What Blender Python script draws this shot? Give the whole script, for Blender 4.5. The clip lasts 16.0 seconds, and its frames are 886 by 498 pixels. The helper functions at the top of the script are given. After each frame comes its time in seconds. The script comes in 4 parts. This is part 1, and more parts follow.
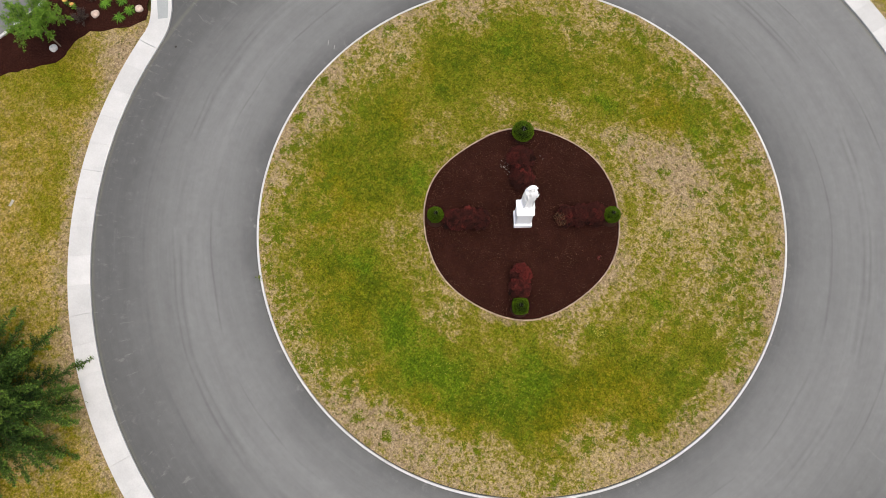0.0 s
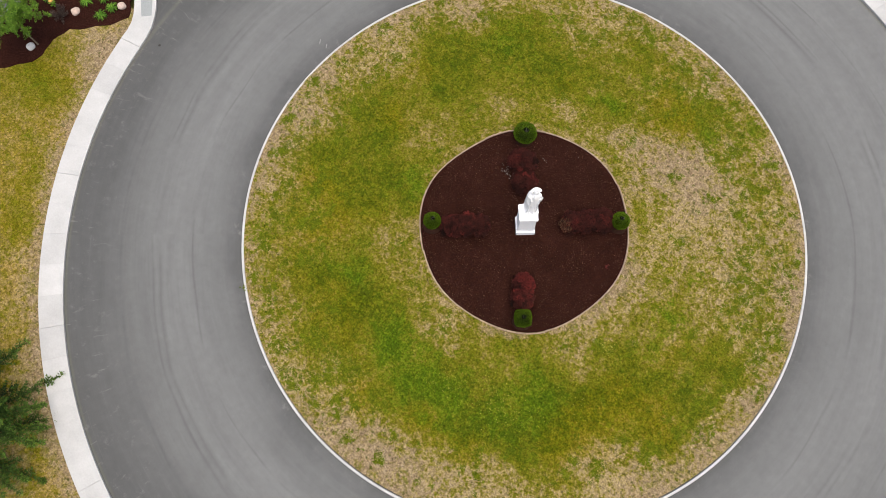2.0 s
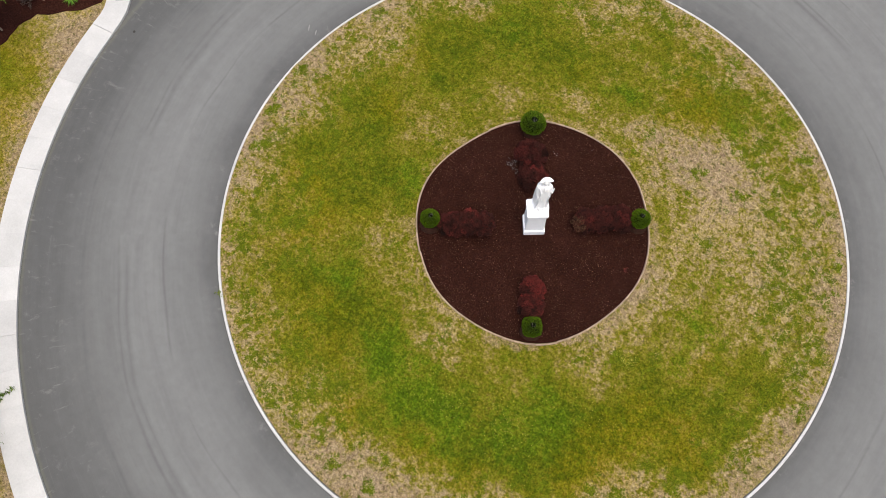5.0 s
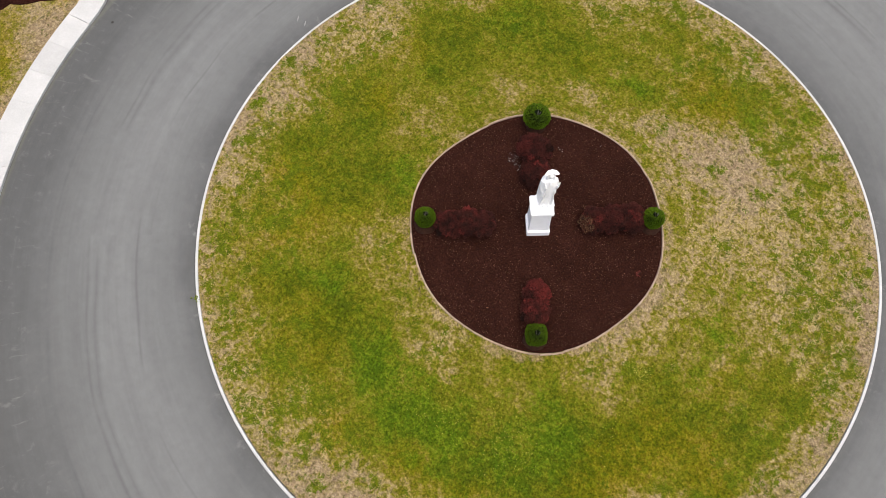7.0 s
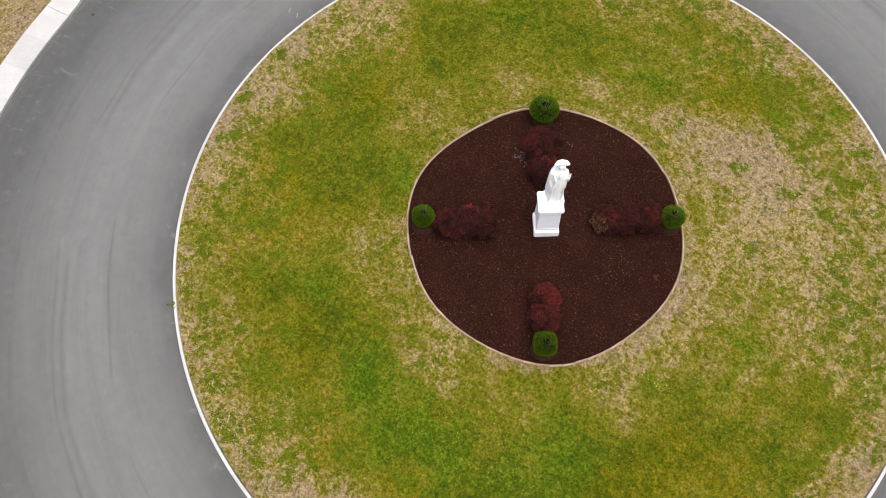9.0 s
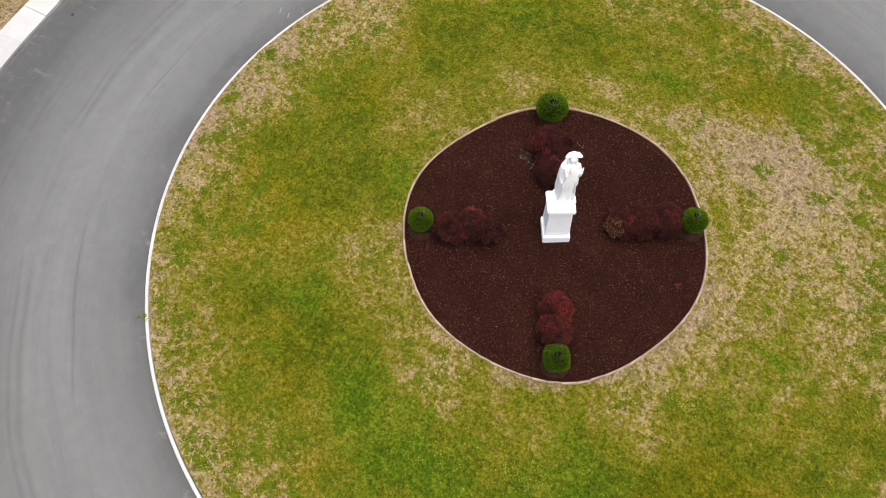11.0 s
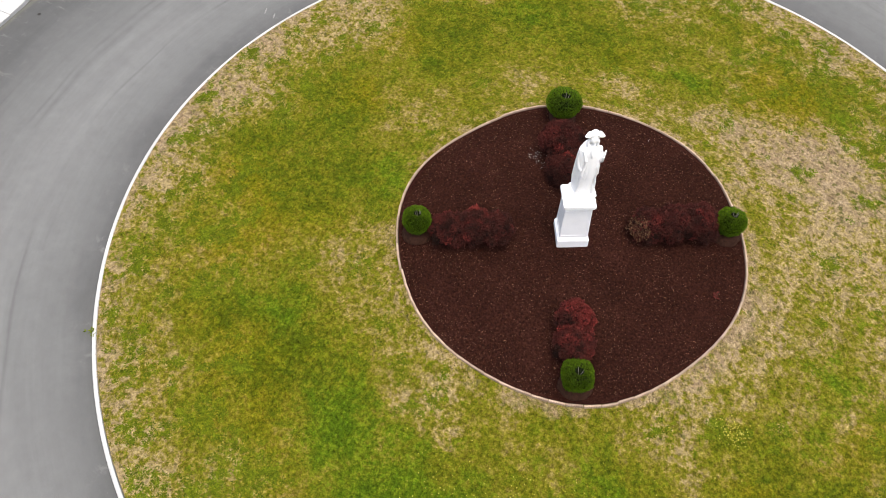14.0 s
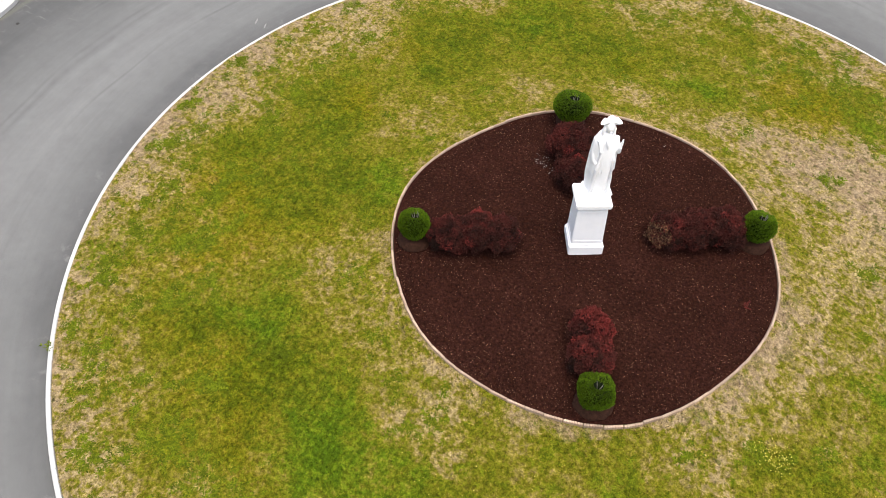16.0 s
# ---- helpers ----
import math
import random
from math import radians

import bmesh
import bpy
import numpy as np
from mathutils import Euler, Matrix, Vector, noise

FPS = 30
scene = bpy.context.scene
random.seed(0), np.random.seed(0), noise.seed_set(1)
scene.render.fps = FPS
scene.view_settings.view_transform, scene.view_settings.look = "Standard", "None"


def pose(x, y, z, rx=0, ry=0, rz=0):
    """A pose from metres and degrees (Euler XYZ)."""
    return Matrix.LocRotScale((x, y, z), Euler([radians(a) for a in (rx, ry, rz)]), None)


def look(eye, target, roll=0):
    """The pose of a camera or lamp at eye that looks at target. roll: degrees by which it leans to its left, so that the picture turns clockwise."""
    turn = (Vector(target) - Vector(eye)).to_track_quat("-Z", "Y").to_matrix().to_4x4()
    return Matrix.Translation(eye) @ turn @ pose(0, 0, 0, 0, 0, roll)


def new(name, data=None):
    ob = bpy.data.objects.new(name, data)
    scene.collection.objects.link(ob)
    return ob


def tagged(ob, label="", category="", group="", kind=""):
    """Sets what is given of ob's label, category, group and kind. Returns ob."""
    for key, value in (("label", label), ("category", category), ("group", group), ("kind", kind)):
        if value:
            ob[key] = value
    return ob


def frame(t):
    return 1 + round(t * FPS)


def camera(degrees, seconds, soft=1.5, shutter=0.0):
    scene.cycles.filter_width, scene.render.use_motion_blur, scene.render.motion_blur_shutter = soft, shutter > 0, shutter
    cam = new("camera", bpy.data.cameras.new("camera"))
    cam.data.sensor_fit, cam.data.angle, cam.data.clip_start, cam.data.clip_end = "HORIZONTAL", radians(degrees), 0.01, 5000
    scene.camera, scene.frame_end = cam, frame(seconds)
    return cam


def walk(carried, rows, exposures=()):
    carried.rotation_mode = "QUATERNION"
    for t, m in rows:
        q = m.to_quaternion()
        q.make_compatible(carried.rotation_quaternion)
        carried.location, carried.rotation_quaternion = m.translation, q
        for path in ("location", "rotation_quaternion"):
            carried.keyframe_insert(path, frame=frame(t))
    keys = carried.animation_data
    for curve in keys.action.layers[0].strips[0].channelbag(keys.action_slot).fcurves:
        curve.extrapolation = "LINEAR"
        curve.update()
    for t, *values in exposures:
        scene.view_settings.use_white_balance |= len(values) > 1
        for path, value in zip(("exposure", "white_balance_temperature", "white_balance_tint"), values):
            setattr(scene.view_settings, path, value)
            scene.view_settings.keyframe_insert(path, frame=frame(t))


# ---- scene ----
# ---- camera ----
KELVIN, TINT = 6500, 10
cam = camera(61.4, 16.0, soft=0.7)
# the site lies on a slope of six degrees that rises to the north; SITE turns its plan into the world
SITE = Matrix.Rotation(radians(6.0), 4, "X")
PATH = [
    (0.0, -3.800, -9.001, 35.234, 12.454, 0.116, -0.486),
    (0.5, -3.768, -9.055, 34.645, 12.918, 0.099, -0.460),
    (1.0, -3.737, -9.110, 34.055, 13.418, 0.087, -0.437),
    (1.5, -3.710, -9.173, 33.461, 13.907, 0.083, -0.415),
    (2.0, -3.684, -9.245, 32.855, 14.383, 0.086, -0.395),
    (2.5, -3.662, -9.325, 32.236, 14.846, 0.099, -0.378),
    (3.0, -3.646, -9.408, 31.610, 15.329, 0.120, -0.359),
    (3.5, -3.634, -9.495, 30.982, 15.790, 0.147, -0.339),
    (4.0, -3.622, -9.585, 30.361, 16.250, 0.178, -0.317),
    (6.5, -3.435, -9.809, 27.216, 18.512, 0.263, -0.150),
    (7.0, -3.370, -9.857, 26.583, 19.110, 0.323, -0.110),
    (7.5, -3.320, -9.907, 25.945, 19.702, 0.397, -0.067),
    (8.0, -3.283, -9.959, 25.309, 20.323, 0.477, -0.020),
    (8.5, -3.246, -10.013, 24.672, 20.963, 0.556, 0.027),
    (9.0, -3.217, -10.073, 24.035, 21.611, 0.632, 0.071),
    (11.5, -3.195, -10.486, 20.789, 26.306, 0.706, 0.143),
    (12.0, -3.231, -10.568, 20.162, 27.300, 0.618, 0.141),
    (12.5, -3.267, -10.645, 19.544, 28.338, 0.519, 0.133),
    (13.0, -3.309, -10.719, 18.929, 29.373, 0.416, 0.120),
    (13.5, -3.344, -10.788, 18.316, 30.434, 0.313, 0.101),
    (14.0, -3.375, -10.859, 17.693, 31.476, 0.215, 0.076),
    (14.5, -3.414, -10.941, 17.063, 32.486, 0.126, 0.053),
    (15.0, -3.455, -11.020, 16.437, 33.594, 0.043, 0.031),
    (15.5, -3.479, -11.061, 15.849, 35.018, -0.047, 0.011),
    (16.0, -3.486, -11.079, 15.281, 36.615, -0.144, -0.007),
]
walk(cam, [(t, SITE @ pose(x, y, z, rx, ry, rz)) for t, x, y, z, rx, ry, rz in PATH],
     exposures=[(t, e, KELVIN, TINT) for t, e in ((0.0, 0.29), (4.0, 0.32), (9.0, 0.44), (12.5, 0.58), (14.5, 0.69), (16.0, 0.75))])

# ---- overcast light ----
world = bpy.data.worlds.new("overcast_sky")
scene.world = world
world.use_nodes = True
wn = world.node_tree.nodes
sky = wn.new("ShaderNodeTexSky")
sky.sky_type, sky.sun_disc = "NISHITA", False
sky.sun_elevation, sky.sun_rotation = radians(78), radians(150)
sky.air_density, sky.dust_density, sky.ozone_density = 1.0, 6.0, 0.3
wn["Background"].inputs["Strength"].default_value = 0.15
world.node_tree.links.new(sky.outputs["Color"], wn["Background"].inputs["Color"])
sun_data = bpy.data.lights.new("sun", "SUN")
sun_data.energy, sun_data.angle, sun_data.color = 1.65, radians(80), (1.0, 0.96, 0.9)
sun = new("sun", sun_data)
SUN_FROM = Vector((math.sin(radians(150)) * math.cos(radians(78)), math.cos(radians(150)) * math.cos(radians(78)), math.sin(radians(78))))
sun.matrix_world = look(SUN_FROM * 60, (0, 0, 0))


# ---- materials ----
class Nodes:
    """A node material with short calls for its nodes."""

    def __init__(self, name, rough=0.8, metal=0.0, spec=0.3):
        self.m = bpy.data.materials.new(name)
        self.m.use_nodes = True
        self.t = self.m.node_tree
        self.b = self.t.nodes["Principled BSDF"]
        self.b.inputs["Roughness"].default_value = rough
        self.b.inputs["Metallic"].default_value = metal
        self.b.inputs["Specular IOR Level"].default_value = spec
        self.coord = self.t.nodes.new("ShaderNodeTexCoord").outputs["Object"]
        turned = self.t.nodes.new("ShaderNodeMapping")
        turned.inputs["Rotation"].default_value = (0.5, 0.4, 0.6)
        turned.inputs["Location"].default_value = (3.3, 7.7, 5.5)
        self.t.links.new(self.coord, turned.inputs["Vector"])
        self.tilted = turned.outputs["Vector"]

    def put(self, socket, value):
        if hasattr(value, "is_linked"):
            self.t.links.new(value, socket)
        else:
            socket.default_value = value

    def noise(self, scale, detail=4.0, rough=0.55, at=None, warp=0.0):
        n = self.t.nodes.new("ShaderNodeTexNoise")
        self.put(n.inputs["Vector"], at or self.tilted)
        n.inputs["Scale"].default_value, n.inputs["Detail"].default_value = scale, detail
        n.inputs["Roughness"].default_value, n.inputs["Distortion"].default_value = rough, warp
        return n.outputs["Fac"]

    def ramp(self, fac, *stops):
        n = self.t.nodes.new("ShaderNodeValToRGB")
        self.put(n.inputs["Fac"], fac)
        e = n.color_ramp.elements
        while len(e) < len(stops):
            e.new(0.5)
        for k, (p, c) in zip(e, stops):
            k.position = p
            k.color = (*c, 1) if hasattr(c, "__len__") else (c, c, c, 1)
        return n.outputs["Color"]

    def mix(self, fac, a, b, kind="MIX"):
        n = self.t.nodes.new("ShaderNodeMix")
        n.data_type, n.blend_type = "RGBA", kind
        self.put(n.inputs["Factor"], fac)
        for s, v in ((n.inputs["A"], a), (n.inputs["B"], b)):
            self.put(s, v if hasattr(v, "is_linked") else ((*v, 1) if hasattr(v, "__len__") else (v, v, v, 1)))
        return n.outputs["Result"]

    def math(self, op, a, b=0.0):
        n = self.t.nodes.new("ShaderNodeMath")
        n.operation = op
        self.put(n.inputs[0], a)
        self.put(n.inputs[1], b)
        return n.outputs[0]

    def attr(self, name):
        n = self.t.nodes.new("ShaderNodeAttribute")
        n.attribute_name = name
        return n.outputs["Fac"]

    def island(self):
        return self.t.nodes.new("ShaderNodeNewGeometry").outputs["Random Per Island"]

    def each(self):
        return self.t.nodes.new("ShaderNodeObjectInfo").outputs["Random"]

    def done(self, colour, bump=None, strength=0.3, distance=0.02):
        self.put(self.b.inputs["Base Color"], colour if hasattr(colour, "is_linked") else (*colour, 1))
        if bump is not None:
            n = self.t.nodes.new("ShaderNodeBump")
            n.inputs["Strength"].default_value, n.inputs["Distance"].default_value = strength, distance
            self.put(n.inputs["Height"], bump)
            self.t.links.new(n.outputs["Normal"], self.b.inputs["Normal"])
        return self.m


def asphalt(name, polar):
    """Aged asphalt; round the island its wear runs in rings: wheel paths pale, both edges dark."""
    m = Nodes(name, 0.75, spec=0.4)
    grain = m.noise(90, 2, 0.7)
    blotch = m.noise(0.35, 5, 0.6, warp=0.6)
    if polar:
        sep = m.t.nodes.new("ShaderNodeSeparateXYZ")
        m.put(sep.inputs[0], m.coord)
        x, y = sep.outputs[0], sep.outputs[1]
        r = m.math("SQRT", m.math("ADD", m.math("MULTIPLY", x, x), m.math("MULTIPLY", y, y)))
        ang = m.math("ARCTAN2", y, x)
        ring = m.t.nodes.new("ShaderNodeCombineXYZ")
        m.put(ring.inputs[0], m.math("MULTIPLY", r, 1.1))
        m.put(ring.inputs[1], m.math("MULTIPLY", ang, 1.6))
        streak = m.noise(1.0, 5, 0.6, ring.outputs[0])
        fine = m.t.nodes.new("ShaderNodeCombineXYZ")
        m.put(fine.inputs[0], m.math("MULTIPLY", r, 9.0))
        m.put(fine.inputs[1], m.math("MULTIPLY", ang, 4.0))
        lines = m.noise(1.0, 3, 0.6, fine.outputs[0])
        wander = m.math("ADD", r, m.math("MULTIPLY", m.math("SUBTRACT", blotch, 0.5), 1.6))
        u = m.math("DIVIDE", m.math("SUBTRACT", wander, 12.7), 8.5)
        base = m.ramp(u, (0.0, 0.1), (0.04, 0.115), (0.13, 0.16), (0.3, 0.2), (0.45, 0.197), (0.6, 0.158), (0.8, 0.112), (1.0, 0.094))
        # profile for the north-east side, pale right out to the rim
        worn = m.ramp(u, (0.0, 0.1), (0.04, 0.115), (0.14, 0.155), (0.3, 0.188), (0.6, 0.2), (1.0, 0.195))
        side = m.math("DIVIDE", m.math("ADD", x, m.math("MULTIPLY", y, 0.5)), r)
        base = m.mix(m.ramp(side, (0.1, 0.0), (0.75, 1.0)), base, worn)
        ox, oy = m.math("SUBTRACT", x, 0.15), m.math("ADD", y, 0.36)
        rim = m.math("SQRT", m.math("ADD", m.math("MULTIPLY", ox, ox), m.math("MULTIPLY", oy, oy)))
        rim = m.math("ADD", rim, m.math("MULTIPLY", m.math("SUBTRACT", m.noise(3.0, 4, 0.6), 0.5), 0.12))
        grime = m.ramp(m.math("SUBTRACT", rim, 20.4), (0.45, 0.0), (0.53, 1.0), (0.62, 1.0), (0.72, 0.0))
        base = m.mix(m.math("MULTIPLY", grime, 0.4), base, (0.17, 0.17, 0.13))
        path = m.math("ADD", r, m.math("MULTIPLY", m.math("SUBTRACT", m.noise(0.12, 2), 0.5), 0.9))
        path = m.math("ADD", path, m.math("MULTIPLY", m.math("SUBTRACT", streak, 0.5), 0.25))
        arcs = None
        for at, wide in ((15.2, 0.08), (16.75, 0.16), (17.05, 0.1), (18.4, 0.08)):
            near = m.math("SUBTRACT", 1.0, m.math("DIVIDE", m.math("ABSOLUTE", m.math("SUBTRACT", path, at)), wide))
            near = m.math("MAXIMUM", near, 0.0)
            arcs = near if arcs is None else m.math("MAXIMUM", arcs, near)
        broken = m.ramp(m.noise(0.25, 3), (0.42, 0.0), (0.58, 1.0))
        base = m.mix(m.math("MULTIPLY", m.math("MULTIPLY", arcs, broken), 0.42), base, (0.1, 0.1, 0.1))
        skid = m.ramp(m.noise(1.0, 4, 0.7, fine.outputs[0], 1.2), (0.6, 0.0), (0.67, 1.0))
        outer = m.ramp(m.math("DIVIDE", m.math("SUBTRACT", r, 18.0), 3.0), (0.0, 0.0), (0.5, 1.0))
        base = m.mix(m.math("MULTIPLY", m.math("MULTIPLY", skid, outer), 0.1), base, (0.25, 0.25, 0.24))
        smear = m.ramp(m.noise(2.2, 5, 0.75, warp=0.3), (0.58, 0.0), (0.72, 1.0))
        base = m.mix(m.math("MULTIPLY", m.math("MULTIPLY", smear, outer), 0.45), base, (0.24, 0.235, 0.23))
        across = m.t.nodes.new("ShaderNodeCombineXYZ")
        m.put(across.inputs[0], m.math("MULTIPLY", r, 0.9))
        m.put(across.inputs[1], m.math("MULTIPLY", ang, 70.0))
        scratch = m.ramp(m.noise(1.0, 4, 0.6, across.outputs[0], 0.6), (0.62, 0.0), (0.7, 1.0))
        base = m.mix(m.math("MULTIPLY", m.math("MULTIPLY", scratch, outer), 0.5), base, (0.25, 0.245, 0.235))
        inner = m.ramp(m.math("DIVIDE", m.math("SUBTRACT", r, 12.5), 2.0), (0.2, 1.0), (0.6, 0.0))
        base = m.mix(m.math("MULTIPLY", m.math("MULTIPLY", smear, inner), 0.65), base, (0.26, 0.25, 0.25))
        base = m.mix(0.5, base, m.ramp(streak, (0.3, 0.75), (0.5, 1.0), (0.7, 1.18)), "MULTIPLY")
        base = m.mix(0.22, base, m.ramp(lines, (0.3, 0.8), (0.6, 1.0), (0.75, 1.2)), "MULTIPLY")
    else:
        base = m.ramp(blotch, (0.3, 0.13), (0.7, 0.2))
    base = m.mix(0.5, base, m.ramp(m.noise(2.5, 6, 0.65), (0.3, 0.86), (0.7, 1.12)), "MULTIPLY")
    scuff = m.ramp(m.noise(1.3, 8, 0.75, warp=2.0), (0.68, 0.0), (0.76, 1.0))
    base = m.mix(m.math("MULTIPLY", scuff, 0.35), base, (0.3, 0.3, 0.29))
    base = m.mix(0.35, base, m.ramp(grain, (0.3, 0.7), (0.7, 1.3)), "MULTIPLY")
    base = m.mix(1.0, base, (0.69, 0.71, 0.695), "MULTIPLY")
    return m.done(base, grain, 0.25, 0.01)


def concrete(name, low, high):
    m = Nodes(name, 0.85, spec=0.25)
    c = m.ramp(m.noise(0.9, 6, 0.6), (0.3, low), (0.7, high))
    c = m.mix(0.5, c, m.ramp(m.noise(14, 5, 0.65), (0.3, 0.86), (0.7, 1.08)), "MULTIPLY")
    c = m.mix(1.0, c, m.ramp(m.each(), (0.0, 0.93), (1.0, 1.05)), "MULTIPLY")
    c = m.mix(1.0, c, (0.8, 0.805, 0.785), "MULTIPLY")
    return m.done(c, m.noise(60, 3), 0.15, 0.005)


def plant(name, stops, rough=0.6):
    """Leaves: each island of the mesh its own tone, with slow drift over the plant."""
    m = Nodes(name, rough, spec=0.12)
    c = m.ramp(m.island(), *stops)
    c = m.mix(1.0, c, m.ramp(m.each(), (0.0, 0.6), (1.0, 1.0)), "MULTIPLY")
    c = m.mix(0.6, c, m.ramp(m.noise(5.0, 3), (0.3, 0.5), (0.7, 1.45)), "MULTIPLY")
    return m.done(c)


def lawn_material(name, blades, mottle=1.0):
    """Grass from deep green over olive to straw, with golden and fresh patches and bare soil."""
    m = Nodes(name, 0.95, spec=0.05)
    dry, bare = m.attr("dry"), m.attr("bare")

    def around(fac, low, high, amount):
        return m.math("MULTIPLY", m.math("SUBTRACT", m.ramp(fac, (low, 0.0), (high, 1.0)), 0.5), amount)

    rough = m.math("ADD", 0.25 * mottle, m.math("MULTIPLY", m.ramp(dry, (0.35, 0.0), (0.75, 1.0)), 0.42 * mottle))
    clump = m.math("MULTIPLY", around(m.noise(3.6, 6, 0.7, warp=0.3), 0.42, 0.58, 1.0), rough)
    tuft = m.math("MULTIPLY", around(m.noise(9.0, 5, 0.72, warp=0.2), 0.42, 0.58, 0.8), rough)
    patch = m.math("ADD", dry, around(m.noise(1.1, 5, 0.65, warp=0.5), 0.3, 0.7, 0.28))
    patch = m.math("ADD", m.math("ADD", patch, clump), tuft)
    if blades:
        patch = m.math("ADD", patch, m.math("MULTIPLY", m.math("SUBTRACT", m.island(), 0.5), 0.2))
    c = m.ramp(patch, (0.0, (0.066, 0.09, 0.0045)), (0.2, (0.109, 0.123, 0.0065)), (0.4, (0.154, 0.147, 0.0105)), (0.57, (0.208, 0.174, 0.032)),
               (0.76, (0.282, 0.218, 0.083)), (1.0, (0.35, 0.27, 0.138)))
    green = m.ramp(patch, (0.3, 1.0), (0.62, 0.0))
    fresh = m.math("MULTIPLY", m.math("ADD", m.attr("fresh"), around(m.noise(1.6, 5, 0.65, warp=0.6), 0.42, 0.6, 0.7)), green)
    c = m.mix(m.ramp(fresh, (0.1, 0.0), (0.9, 1.0)), c, m.mix(1.0, c, (0.87, 1.12, 0.95), "MULTIPLY"))
    gold = m.math("ADD", m.attr("gold"), around(m.noise(0.8, 4, 0.6, warp=0.7), 0.4, 0.6, 0.5))
    c = m.mix(m.ramp(gold, (0.15, 0.0), (1.1, 0.85)), c, m.mix(1.0, c, (1.08, 0.97, 0.65), "MULTIPLY"))
    spot = m.math("ADD", m.math("ADD", bare, around(m.noise(2.2, 5, 0.65, warp=0.8), 0.36, 0.64, 0.5)), m.math("MULTIPLY", clump, 0.7))
    soil = m.ramp(m.noise(5.0, 5, 0.7), (0.34, (0.165, 0.11, 0.07)), (0.5, (0.312, 0.232, 0.138)), (0.68, (0.38, 0.295, 0.196)))
    c = m.mix(m.ramp(spot, (0.34, 0.0), (0.95, 0.85)), c, soil)
    dots = m.math("MULTIPLY", m.ramp(m.noise(5.2, 4, 0.6), (0.57, 0.0), (0.64, 1.0)), m.ramp(patch, (0.45, 0.0), (0.75, 0.8)))
    c = m.mix(dots, c, (0.085, 0.09, 0.012))
    c = m.mix(1.0, c, m.ramp(m.noise(7.0, 6, 0.75), (0.34, 0.74), (0.66, 1.25)), "MULTIPLY")
    c = m.mix(1.0, c, m.ramp(m.noise(12, 5, 0.8), (0.36, 0.5), (0.5, 1.0), (0.64, 1.45)), "MULTIPLY")
    if blades:
        c = m.mix(1.0, c, m.ramp(m.island(), (0.0, 0.58), (0.5, 1.0), (1.0, 1.4)), "MULTIPLY")
        return m.done(c)
    c = m.mix(0.6, c, m.ramp(m.noise(34, 3, 0.75), (0.28, 0.45), (0.5, 0.98), (0.72, 1.45)), "MULTIPLY")
    return m.done(c, m.noise(24, 5, 0.75), 1.0, 0.08)


def mulch_material(name, chips):
    m = Nodes(name, 1.0, spec=0.02)
    if chips:
        c = m.ramp(m.island(), (0.0, (0.0112, 0.0048, 0.0032)), (0.6, (0.0208, 0.00736, 0.0044)), (0.87, (0.044, 0.016, 0.009)), (0.95, (0.17, 0.092, 0.058)), (1.0, (0.304, 0.176, 0.112)))
        return m.done(c)
    c = m.ramp(m.noise(16, 6, 0.75), (0.3, (0.007, 0.0027, 0.0018)), (0.5, (0.0232, 0.0084, 0.0062)), (0.7, (0.056, 0.0215, 0.015)))
    c = m.mix(0.6, c, m.ramp(m.noise(0.8, 4), (0.35, 0.75), (0.65, 1.3)), "MULTIPLY")
    return m.done(c, m.noise(22, 5, 0.75), 0.9, 0.05)


ROAD = asphalt("road_asphalt", True)
LOT = asphalt("lot_asphalt", False)
SLAB = concrete("sidewalk_concrete", 0.5, 0.6)
KERB = concrete("pale_kerb_concrete", 0.5, 0.64)
LAWN = lawn_material("lawn_thatch", False)
BLADES = lawn_material("lawn_blades", True)
VERGE = lawn_material("verge_thatch", False, 0.65)
VERGE_BLADES = lawn_material("verge_blades", True, 0.65)
MULCH = mulch_material("dark_mulch", False)
CHIPS = mulch_material("mulch_chips", True)


def edging_material():
    m = Nodes("tan_edging_concrete", 0.9)
    c = m.ramp(m.noise(7, 5, 0.65), (0.3, (0.31, 0.22, 0.155)), (0.7, (0.48, 0.365, 0.275)))
    c = m.mix(1.0, c, m.ramp(m.each(), (0.0, 0.8), (1.0, 1.15)), "MULTIPLY")
    return m.done(c, m.noise(60, 3), 0.4, 0.008)


def paint_material():
    m = Nodes("white_statue_paint", 0.45, spec=0.4)
    c = m.ramp(m.noise(5, 5, 0.6), (0.3, (0.88, 0.89, 0.9)), (0.7, (0.93, 0.935, 0.94)))
    return m.done(c, m.noise(40, 3), 0.08, 0.005)


def plain(name, low, high, scale, rough=0.85, bump=0.3):
    m = Nodes(name, rough, spec=0.12)
    return m.done(m.ramp(m.noise(scale, 5, 0.6), (0.3, low), (0.7, high)), m.noise(scale * 4, 4), bump, 0.02)


EDGING = edging_material()
WHITE = paint_material()
BOXWOOD = plant("clipped_green", [(0.0, (0.035, 0.075, 0.003)), (0.5, (0.1, 0.185, 0.006)), (1.0, (0.19, 0.3, 0.012))])
BARE_TIPS = plant("dry_tan_leaf", [(0.0, (0.05, 0.02, 0.012)), (0.6, (0.16, 0.08, 0.04)), (1.0, (0.3, 0.2, 0.1))])
SAPLING = plant("light_green_leaf", [(0.0, (0.055, 0.14, 0.01)), (0.5, (0.15, 0.31, 0.024)), (1.0, (0.29, 0.47, 0.055))])
LILY = plant("lily_blade", [(0.0, (0.035, 0.09, 0.008)), (0.6, (0.085, 0.2, 0.015)), (1.0, (0.18, 0.32, 0.035))])
